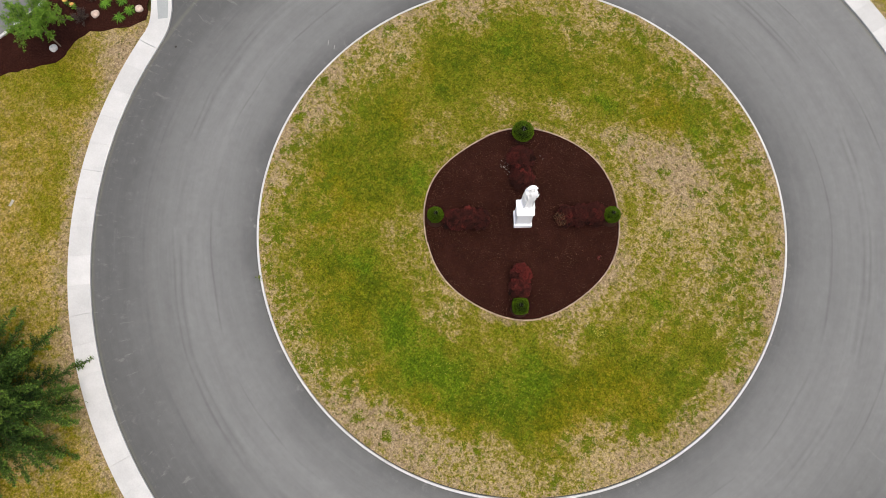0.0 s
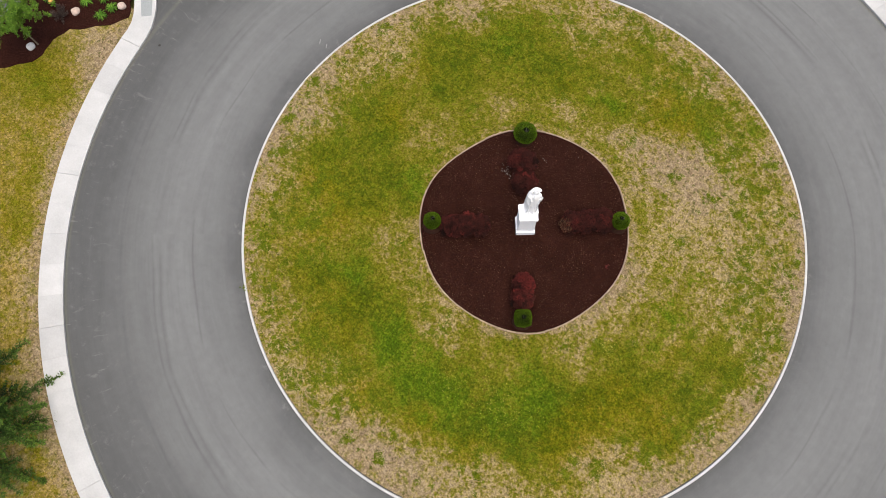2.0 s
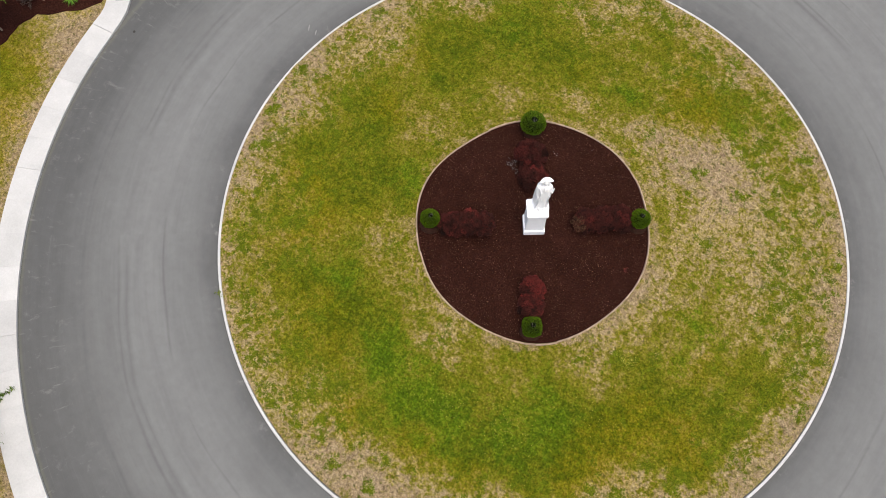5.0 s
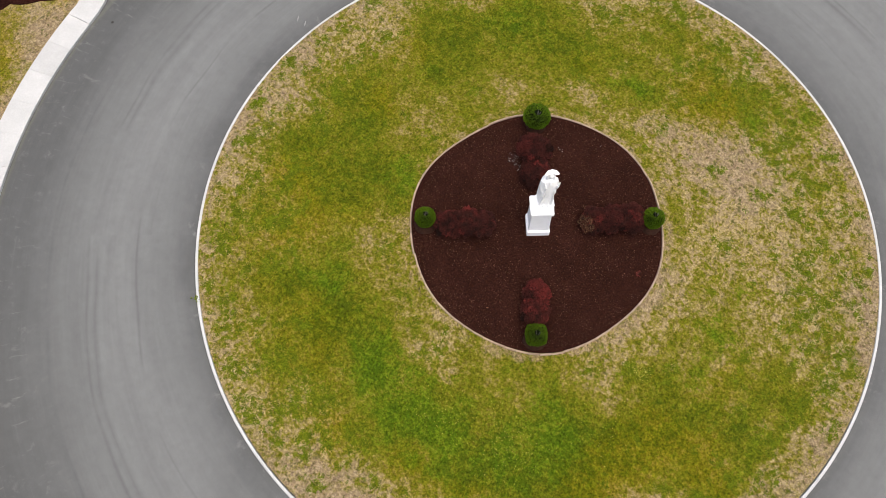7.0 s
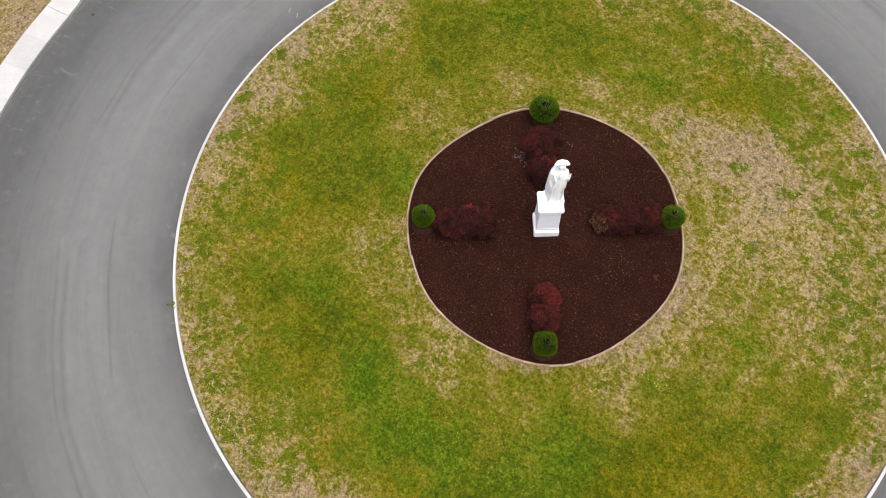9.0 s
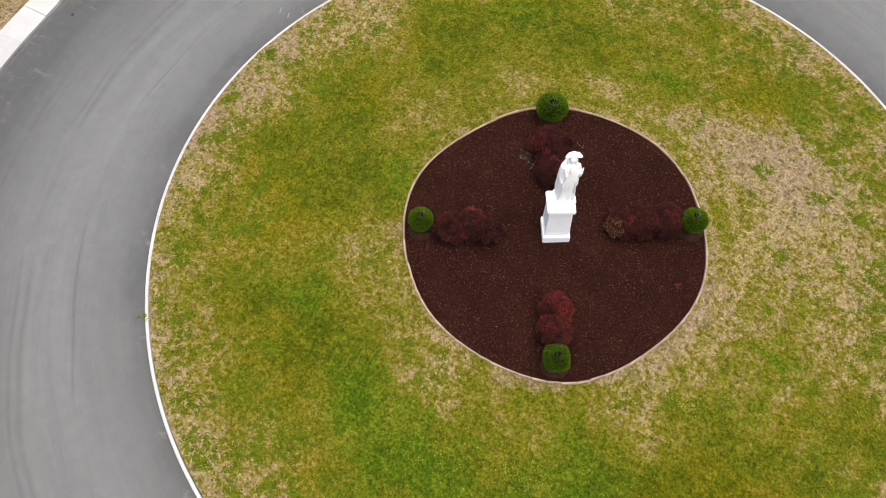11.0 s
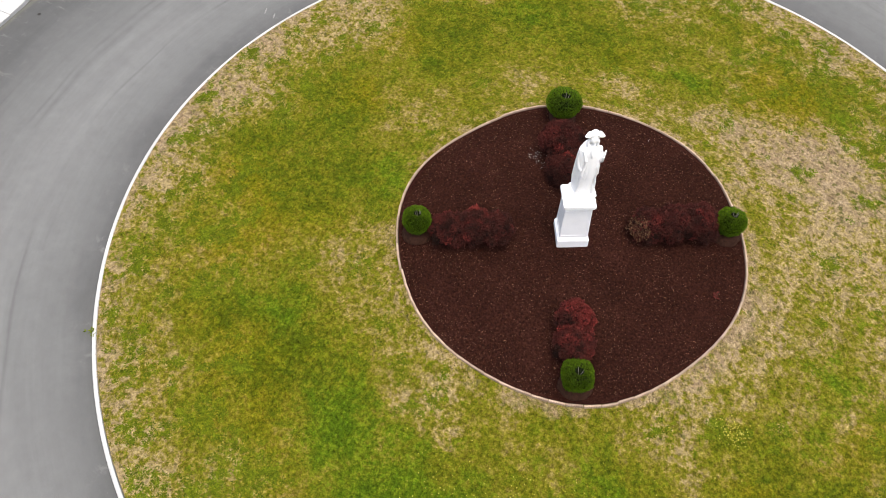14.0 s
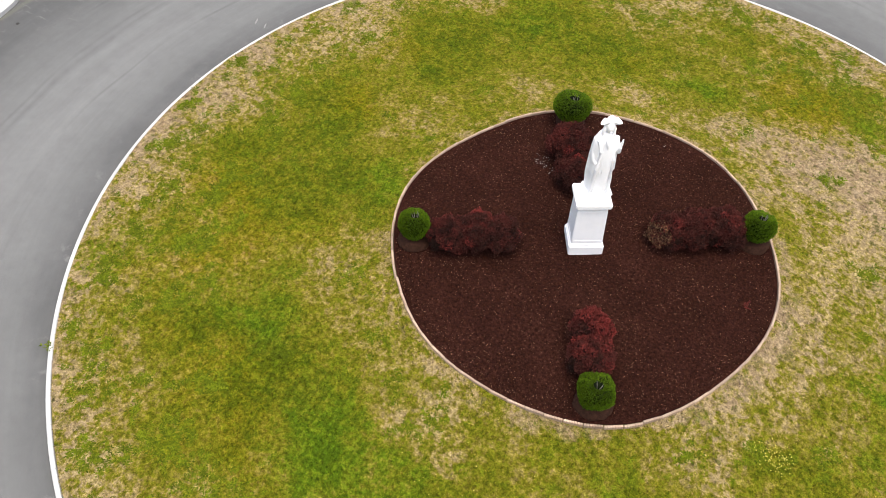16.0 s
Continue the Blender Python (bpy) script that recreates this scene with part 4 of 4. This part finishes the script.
def lily_clump(x, y, r, seed):
    rng = random.Random(seed)
    verts, faces = [], []
    for i in range(70):
        a, L, lift = rng.uniform(0, math.tau), r * rng.uniform(0.7, 1.2), rng.uniform(0.5, 1.2)
        out, side = Vector((math.cos(a), math.sin(a), 0)), Vector((-math.sin(a), math.cos(a), 0))
        k = len(verts)
        for u, w in ((0.0, 0.011), (0.35, 0.017), (0.7, 0.013)):
            p = out * L * u + Vector((0, 0, L * lift * (u * 1.4 - 1.25 * u * u)))
            verts += [p + side * w, p - side * w]
        verts.append(out * L + Vector((0, 0, L * lift * 0.12)))
        faces += [(k, k + 1, k + 3, k + 2), (k + 2, k + 3, k + 5, k + 4), (k + 4, k + 5, k + 6)]
    ob = mesh_object("lily_clump", verts, faces, LILY)
    ob.matrix_basis = on_site(x, y, 0.03)
    return tagged(ob, "light green clump of arching strap leaves in mulch", "plant", "lily clumps")


for i, (x, y, r) in enumerate([(-20.5, 11.2, 0.36), (-19.97, 11.6, 0.33), (-20.4, 12.15, 0.33), (-21.25, 12.0, 0.37)]):
    lily_clump(x, y, r, 50 + i)


def plum_shrub(x, y, r, height, seed):
    rng = random.Random(seed)
    top = empty("plum_shrub", on_site(x, y, 0.02), "small loose purple-brown leafy shrub in mulch", "shrub")
    verts, faces = [], []
    bm = bmesh.new()
    for k in range(26):
        d = any_way(rng, 0.5)
        d.z = abs(d.z)
        e = Vector((d.x * r, d.y * r, 0.1 + d.z * height))
        tube(bm, [(0, 0, -0.02), e * 0.5 + Vector((0, 0, 0.05)), e], [0.012, 0.008, 0.003], 5)
        for c in range(90):
            b = e * rng.uniform(0.35, 1.0) + any_way(rng) * 0.07
            al = (d + any_way(rng)).normalized()
            leaf(verts, faces, b, al, al.cross(any_way(rng)).normalized(), rng.uniform(0.03, 0.06), rng.uniform(0.018, 0.03))
    part("branches", bm, DARK_BARK, top)
    mesh_object("foliage", verts, faces, PLUM, top)
    return top


plum_shrub(-22.4, 11.2, 0.5, 0.55, 61)
plum_shrub(-22.0, 12.5, 0.4, 0.45, 62)


def flower(x, y, height, r, seed):
    top = empty("orange_flower", on_site(x, y, 0.02), "large orange-yellow blossom on a leafy stem", "flower", "orange flowers")
    rng = random.Random(seed)
    bm = bmesh.new()
    tube(bm, [(0, 0, -0.02), (0.02, 0, height * 0.6), (0, 0, height)], [0.012, 0.01, 0.008], 6)
    part("stem", bm, BARK, top)
    verts, faces = [], []
    for i in range(40):
        a = rng.uniform(0, math.tau)
        al = Vector((math.cos(a), math.sin(a), rng.uniform(0.0, 0.5))).normalized()
        leaf(verts, faces, Vector((0, 0, height * rng.uniform(0.2, 0.9))), al, al.cross(Vector((0, 0, 1))).normalized(), rng.uniform(0.12, 0.22), 0.05)
    mesh_object("leaves", verts, faces, SAPLING, top)
    verts, faces = [], []
    for ring, n, tilt in ((1.0, 14, 0.25), (0.75, 12, 0.6), (0.45, 9, 1.2)):
        for i in range(n):
            a = math.tau * i / n + ring
            al = Vector((math.cos(a), math.sin(a), tilt)).normalized()
            leaf(verts, faces, Vector((0, 0, height)), al, al.cross(Vector((0, 0, 1))).normalized(), r * ring, r * 0.5)
    mesh_object("petals", verts, faces, ORANGE, top, "orange-yellow petals")


flower(-23.2, 11.95, 0.45, 0.15, 71)
flower(-22.85, 11.75, 0.4, 0.13, 72)

# ---- a scrap of litter on the verge ----
bm = bmesh.new()
bmesh.ops.create_grid(bm, x_segments=10, y_segments=16, size=1.0)
for v in bm.verts:
    n = noise.noise(Vector((v.co.x * 2.1, v.co.y * 2.1, 4)))
    v.co = Vector((v.co.x * 0.07 * (1 + 0.5 * n), v.co.y * 0.17 * (1 + 0.4 * n), 0.03 + 0.03 * noise.noise(Vector((v.co.x * 4, v.co.y * 4, 8)))))
scrap = part("paper_scrap", bm, plain("dull_paper", (0.28, 0.26, 0.2), (0.5, 0.48, 0.42), 14))
scrap.matrix_basis = on_site(-24.95, 1.27, 0.0, -20)
tagged(scrap, "crumpled white paper scrap on the verge grass", "litter")



# ---- marks on the road and a seedling in the bed ----
def valve_cap(x, y, r):
    bm = bmesh.new()
    for radius, z0, z1 in ((r, -0.03, 0.006), (r * 0.72, 0.0, 0.012)):
        loft(bm, [[Vector((k * radius * math.cos(i * math.tau / 24), k * radius * math.sin(i * math.tau / 24), z)) for i in range(24)] for z, k in ((z0, 1.0), (z1 - 0.003, 1.0), (z1, 0.94))])
    ob = part("valve_cap", bm, plain("dark_cast_iron", (0.02, 0.02, 0.02), (0.05, 0.045, 0.04), 40, 0.6))
    ob.matrix_basis = SITE @ pose(x, y, -0.125)
    return tagged(ob, "small dark cast iron valve cap in the asphalt", "valve cap")


valve_cap(-17.52, 9.64, 0.06)
SCUFF = plain("white_scuff", (0.17, 0.17, 0.165), (0.26, 0.26, 0.25), 30)
for x, y, long in ((-9.64, 9.78, 0.3), (-9.32, 9.53, 0.26)):
    bm = bmesh.new()
    bmesh.ops.create_grid(bm, x_segments=4, y_segments=14, size=1.0)
    for v in bm.verts:
        n = noise.noise(Vector((v.co.x * 3 + x, v.co.y * 5, 2)))
        v.co = Vector((v.co.x * 0.028 * (1 - 0.7 * v.co.y ** 2) * (1 + 0.6 * n), v.co.y * long / 2, 0.0))
    ob = part("paint_scuff", bm, SCUFF)
    ob.matrix_basis = SITE @ pose(x, y, -0.116, 0, 0, -8)
    tagged(ob, "short white scuff on the grey asphalt", "road mark", "white scuffs")


def seedling(x, y, seed):
    rng = random.Random(seed)
    top = empty("seedling", on_site(x, y, mulch_z(x, y)), "tiny red barberry seedling alone in the mulch", "seedling")
    bm = bmesh.new()
    verts, faces = [], []
    for i in range(9):
        a = rng.uniform(0, math.tau)
        e = Vector((0.11 * math.cos(a), 0.11 * math.sin(a), rng.uniform(0.08, 0.2)))
        tube(bm, [(0, 0, -0.02), e * 0.5 + Vector((0, 0, 0.03)), e], [0.006, 0.004, 0.002], 5)
        for c in range(16):
            al = any_way(rng, 0.4)
            leaf(verts, faces, e * rng.uniform(0.35, 1.0), al, al.cross(any_way(rng)).normalized(), rng.uniform(0.025, 0.045), rng.uniform(0.016, 0.026))
    part("stems", bm, DARK_BARK, top)
    ob = mesh_object("foliage", verts, faces, BARBERRY, top)
    ob.data.attributes.new("tone", "FLOAT", "POINT").data.foreach_set("value", [0.85] * len(verts))
    return top


seedling(3.59, -1.89, 77)


# ---- small growth in the lawns ----
def grass(name, count, place, material, seed, label, sizes):
    rng = random.Random(seed)
    verts, faces, marks = [], [], []
    made = 0
    while made < count:
        spot = place(rng)
        if spot is None:
            continue
        x, y, z = spot
        state = ground_state(x, y)
        d = state[0]
        made += 1
        for b in range(4):
            a = rng.uniform(0, math.tau)
            s = rng.uniform(*sizes) * (1.15 - 0.45 * min(max(d, 0), 1))
            out, side = Vector((math.cos(a), math.sin(a), 0)), Vector((-math.sin(a), math.cos(a), 0)) * 0.009
            p = Vector((x + rng.uniform(-0.05, 0.05), y + rng.uniform(-0.05, 0.05), z - 0.008))
            lean = rng.uniform(0.7, 1.3)
            verts += [p - side, p + side, p + out * s * lean + Vector((0, 0, s * rng.uniform(0.25, 0.75)))]
            k = len(verts)
            faces.append((k - 3, k - 2, k - 1))
            marks += [state] * 3
    ob = mesh_object(name, verts, faces, material)
    with_state(ob, marks)
    ob.matrix_basis = SITE
    return tagged(ob, label, "grass", kind="stuff")


def island_spot(rng):
    a, r = rng.uniform(0, math.tau), math.sqrt(rng.uniform(4.75 ** 2, 12.75 ** 2))
    x, y = r * math.cos(a), r * math.sin(a)
    if r < bed_r(a) + 0.14 or r > kerb_r(a) - 0.145:
        return None
    return x, y, lawn_z(x, y)


def verge_spot(rng):
    a, r = radians(rng.uniform(146, 226)), WALK_R + WALK_W + 0.05 + rng.uniform(0, 5.5)
    x, y = WALK_C[0] + r * math.cos(a), WALK_C[1] + r * math.sin(a)
    if y > 7.0 and y > 8.3 + 0.55 * (x + 24) - 0.15 * (x + 21.5) ** 2 * (x < -21.5) * 0.3:
        return None
    return x, y, verge_z(x, y)


grass("grass", 140000, island_spot, BLADES, 81, "short patchy grass blades over the island", (0.03, 0.075))
grass("verge_grass", 26000, verge_spot, VERGE_BLADES, 82, "short yellow-green grass blades along the verge", (0.03, 0.075))


def tufts(name, spots, material, label, category, seed, size):
    rng = random.Random(seed)
    verts, faces = [], []
    for x, y in spots:
        z = lawn_z(x, y)
        r = rng.uniform(0.6, 1.4) * size
        for i in range(26):
            a = rng.uniform(0, math.tau)
            al = Vector((math.cos(a), math.sin(a), rng.uniform(0.1, 0.6))).normalized()
            p = Vector((x, y, z)) + Vector((rng.gauss(0, 0.5), rng.gauss(0, 0.5), 0)) * r
            leaf(verts, faces, p, al, Vector((-math.sin(a), math.cos(a), 0)), r * rng.uniform(0.5, 0.95), r * rng.uniform(0.22, 0.42))
    ob = mesh_object(name, verts, faces, material)
    ob.matrix_basis = SITE
    return tagged(ob, label, category, kind="stuff")


rng = random.Random(91)
weed_spots = []
while len(weed_spots) < 4000:
    a, r = rng.uniform(0, math.tau), rng.uniform(5.2, 12.5)
    west = abs(math.atan2(math.sin(a - math.pi), math.cos(a - math.pi))) < 0.9
    x, y = r * math.cos(a), r * math.sin(a)
    if rng.random() < (0.25 + 0.6 * (r > 9.0)) * (0.4 + 0.6 * (west or (r > 9.5 and x > 5))) and ground_state(x, y)[0] > 0.2:
        n = rng.choice((1, 1, 2, 4, 8, 12, 16))
        for k in range(n):
            px, py = rng.gauss(x, 0.045 * math.sqrt(n)), rng.gauss(y, 0.045 * math.sqrt(n))
            if bed_r(math.atan2(py, px)) + 0.2 < math.hypot(px, py) < 12.62:
                weed_spots.append((px, py))
weed_spots += [(3.05 + rng.gauss(0, 0.14), -5.22 + rng.gauss(0, 0.12)) for i in range(30)]
weed_spots += [(-12.62, -2.55), (3.3, -5.3), (3.2, -5.4), (11.9, 0.6), (12.0, 1.0)]
tufts("weeds", weed_spots, WEED, "bright green broadleaf weeds scattered in the lawn", "weeds", 92, 0.085)

verts, faces = [], []
for cx, cy, spread, n in ((3.4, -5.3, 0.34, 110), (9.1, -5.3, 0.7, 120), (-1.1, -7.9, 1.1, 130), (-1.4, -6.9, 0.9, 90), (-3.6, -6.6, 0.9, 80), (11.7, -0.9, 0.3, 16), (2.2, -7.5, 1.2, 60)):
    for i in range(n):
        x, y = rng.gauss(cx, spread * 0.6), rng.gauss(cy, spread * 0.6)
        z, r, k = lawn_z(x, y) + rng.uniform(0.04, 0.09), rng.uniform(0.008, 0.016), len(verts)
        verts += [Vector((x + r * math.cos(j * math.tau / 6), y + r * math.sin(j * math.tau / 6), z)) for j in range(6)] + [Vector((x, y, z + r * 0.6))]
        faces += [(k + j, k + (j + 1) % 6, k + 6) for j in range(6)]
ob = mesh_object("dandelions", verts, faces, YELLOW)
ob.matrix_basis = SITE
tagged(ob, "small yellow dandelion heads in the grass", "wildflowers", kind="stuff")

# shredded bark lying on the mulch
verts, faces = [], []
for i in range(70000):
    a, r = rng.uniform(0, math.tau), 4.6 * math.sqrt(rng.random())
    x, y = r * math.cos(a), r * math.sin(a)
    long_one = rng.random() < 0.28 and noise.noise(Vector((x * 1.4, y * 1.4, 77))) > 0.25
    if r > bed_r(a) - 0.06 or rng.random() > 0.55 + 0.7 * noise.noise(Vector((x * 1.1, y * 1.1, 41))) + 0.6 * math.exp(-((4.5 - r) / 0.35) ** 2):
        continue
    L, w = rng.uniform(0.01, 0.034) * (2.4 if long_one else 1.0), rng.uniform(0.003, 0.008)
    al = any_way(rng)
    al.z *= 0.35
    al.normalize()
    ac = al.cross(Vector((0, 0, 1))).normalized()
    p = Vector((x, y, mulch_z(x, y) + 0.01))
    k = len(verts)
    up = Vector((0, 0, w))
    verts += [p - al * L / 2 - ac * w, p - al * L / 2 + ac * w, p + al * L / 2 + ac * w * 0.6, p + al * L / 2 - ac * w * 0.6, p + up]
    faces += [(k, k + 1, k + 4), (k + 1, k + 2, k + 4), (k + 2, k + 3, k + 4), (k + 3, k, k + 4)]
for i in range(800):
    # chips kicked out over the edging on to the grass
    a = rng.uniform(0, math.tau)
    r = bed_r(a) + 0.06 + abs(rng.gauss(0, 0.12))
    x, y = r * math.cos(a), r * math.sin(a)
    al, L, w = any_way(rng), rng.uniform(0.012, 0.035), rng.uniform(0.004, 0.008)
    al.z = 0.1
    ac = al.cross(Vector((0, 0, 1))).normalized()
    p, k = Vector((x, y, lawn_z(x, y) + 0.02)), len(verts)
    verts += [p - al * L / 2 - ac * w, p - al * L / 2 + ac * w, p + al * L / 2 + ac * w * 0.6, p + al * L / 2 - ac * w * 0.6, p + Vector((0, 0, w))]
    faces += [(k, k + 1, k + 4), (k + 1, k + 2, k + 4), (k + 2, k + 3, k + 4), (k + 3, k, k + 4)]
ob = mesh_object("bark_chips", verts, faces, CHIPS)
ob.matrix_basis = SITE
tagged(ob, "shredded bark chips scattered over the bed", "mulch", kind="stuff")

verts, faces = [], []
for cx, cy, s, n in ((-0.75, 2.72, 0.14, 28), (-0.6, 2.45, 0.1, 9), (1.06, 3.15, 0.06, 5), (2.6, 3.3, 0.04, 2)):
    for i in range(n):
        x, y, r = rng.gauss(cx, s), rng.gauss(cy, s), rng.uniform(0.007, 0.014)
        k, z = len(verts), mulch_z(x, y) + 0.01
        verts += [Vector((x + r * math.cos(j * math.tau / 5), y + r * math.sin(j * math.tau / 5), z)) for j in range(5)] + [Vector((x, y, z + r))]
        faces += [(k + j, k + (j + 1) % 5, k + 5) for j in range(5)]
ob = mesh_object("white_pebbles", verts, faces, CHALK)
ob.matrix_basis = SITE
tagged(ob, "scatter of small white pebbles beside a red shrub", "pebbles", kind="stuff")

# ---- kerb, sidewalk and edging, piece by piece ----
def arc_piece(a0, a1, profile, radius, centre, steps):
    """A kerb-like solid along an arc; profile: offsets from the radius and heights."""
    bm = bmesh.new()
    rings = []
    for i in range(steps + 1):
        a = a0 + (a1 - a0) * i / steps
        r = radius(a) if callable(radius) else radius
        rings.append([Vector((centre[0] + (r + dr) * math.cos(a), centre[1] + (r + dr) * math.sin(a), z)) for dr, z in profile])
    loft(bm, rings)
    bmesh.ops.recalc_face_normals(bm, faces=bm.faces)
    return bm


kerb = empty("kerb", SITE, "pale concrete kerb round the grass island", "kerb", kind="structure")
joints = 26
for i in range(joints):
    a0 = radians(-168.8) + math.tau * i / joints
    a1 = a0 + math.tau / joints - 0.0006
    part("kerb_stone", arc_piece(a0, a1, [(-0.122, -0.2), (-0.122, -0.012), (-0.108, 0.01), (-0.03, 0.004), (-0.006, -0.024), (0.004, -0.2)], kerb_r, KERB_C, 9), KERB, kerb)

sidewalk = empty("sidewalk", SITE, "curved pale concrete sidewalk of jointed slabs with its kerb face", "sidewalk", kind="structure")
slab = radians(19.15) / 5
for k in range(-12, 62):
    a0 = radians(190.4) + k * slab
    if not radians(152.4) - 0.01 < a0 < radians(152.4) + radians(249):
        continue
    gap = 0.0004 if k % 5 == 0 else 0.0001
    part("slab", arc_piece(a0 + gap, a0 + slab - 0.0001, [(0.012, -0.2), (0.0, -0.015), (0.012, 0.0), (WALK_W - 0.01, 0.012), (WALK_W, 0.004), (WALK_W, -0.2)], WALK_R, WALK_C, 4), SLAB, sidewalk)
bm = bmesh.new()
ramp = [(-18.424, 9.485), (-19.386, 9.995), (-19.12, 10.45), (-18.97, 10.85), (-18.91, 11.3), (-18.91, 11.8), (-18.97, 12.4), (-19.0, 15.5), (-17.9, 15.5), (-17.88, 12.3), (-17.83, 11.7), (-17.85, 11.2), (-17.95, 10.6), (-18.15, 10.05)]
f = bm.faces.new([bm.verts.new((x, y, 0.004)) for x, y in ramp])
ext = bmesh.ops.extrude_face_region(bm, geom=[f])
for v in ext["geom"]:
    if isinstance(v, bmesh.types.BMVert):
        v.co.z -= 0.2
bmesh.ops.recalc_face_normals(bm, faces=bm.faces)
part("ramp_slab", bm, SLAB, sidewalk)
bm = bmesh.new()
corners = [(-18.5, 11.15), (-18.0, 11.2), (-18.08, 13.0), (-18.74, 13.0)]
bm.faces.new([bm.verts.new((x, y, 0.008)) for x, y in corners])
for i in range(8):
    for j in range(20):
        u, w = (i + 0.5) / 8, (j + 0.5) / 20
        p = Vector(corners[0]).lerp(Vector(corners[1]), u).lerp(Vector(corners[3]).lerp(Vector(corners[2]), u), w)
        bmesh.ops.create_cone(bm, segments=6, radius1=0.014, radius2=0.009, depth=0.008, cap_ends=True, matrix=Matrix.Translation((p.x, p.y, 0.012)))
part("tactile_pad", bm, TACTILE, sidewalk, "blue-grey tactile paving pad with domes")

edging = empty("bed_edging", SITE, "ring of tan scalloped concrete edging blocks round the mulch", "edging", kind="structure")
blocks = 71
width = 2 * 4.68 * math.sin(math.pi / blocks) - 0.008


def edging_block(bm_width):
    """Seven upright rolls side by side, round at the top."""
    bm = bmesh.new()
    n = 7
    w = bm_width / n
    for i in range(n):
        c = (i - (n - 1) / 2) * w
        prof = [(-0.5 * w, -0.02), (-0.5 * w, 0.02), (-0.25 * w, 0.03), (0.25 * w, 0.03), (0.5 * w, 0.02), (0.5 * w, -0.02), (0.25 * w, -0.03), (-0.25 * w, -0.03)]
        loft(bm, [[Vector((c + x * k, y * k, z)) for x, y in prof] for z, k in ((-0.16, 1.0), (0.02, 1.0), (0.036, 0.8), (0.042, 0.5))])
    return bm


first = part("edging_block", edging_block(width), EDGING, edging)
for i in range(blocks):
    a = math.tau * (i + 0.5) / blocks
    ob = first if i == 0 else new("edging_block", first.data)
    ob.parent = edging
    run = (math.degrees(a) + 60.0) % 85.0 / 85.0
    r = bed_r(a) + 0.035 * (run - 0.5)
    slope = (bed_r(a + 0.02) - bed_r(a - 0.02)) / (0.04 * r)
    ob.matrix_basis = pose(r * math.cos(a), r * math.sin(a), BED_Z + 0.01 + rng.uniform(-0.012, 0.012), rng.uniform(-3, 3), rng.uniform(-1.5, 1.5), math.degrees(a) - 90 - math.degrees(math.atan(slope)) + rng.uniform(-1.2, 1.2))
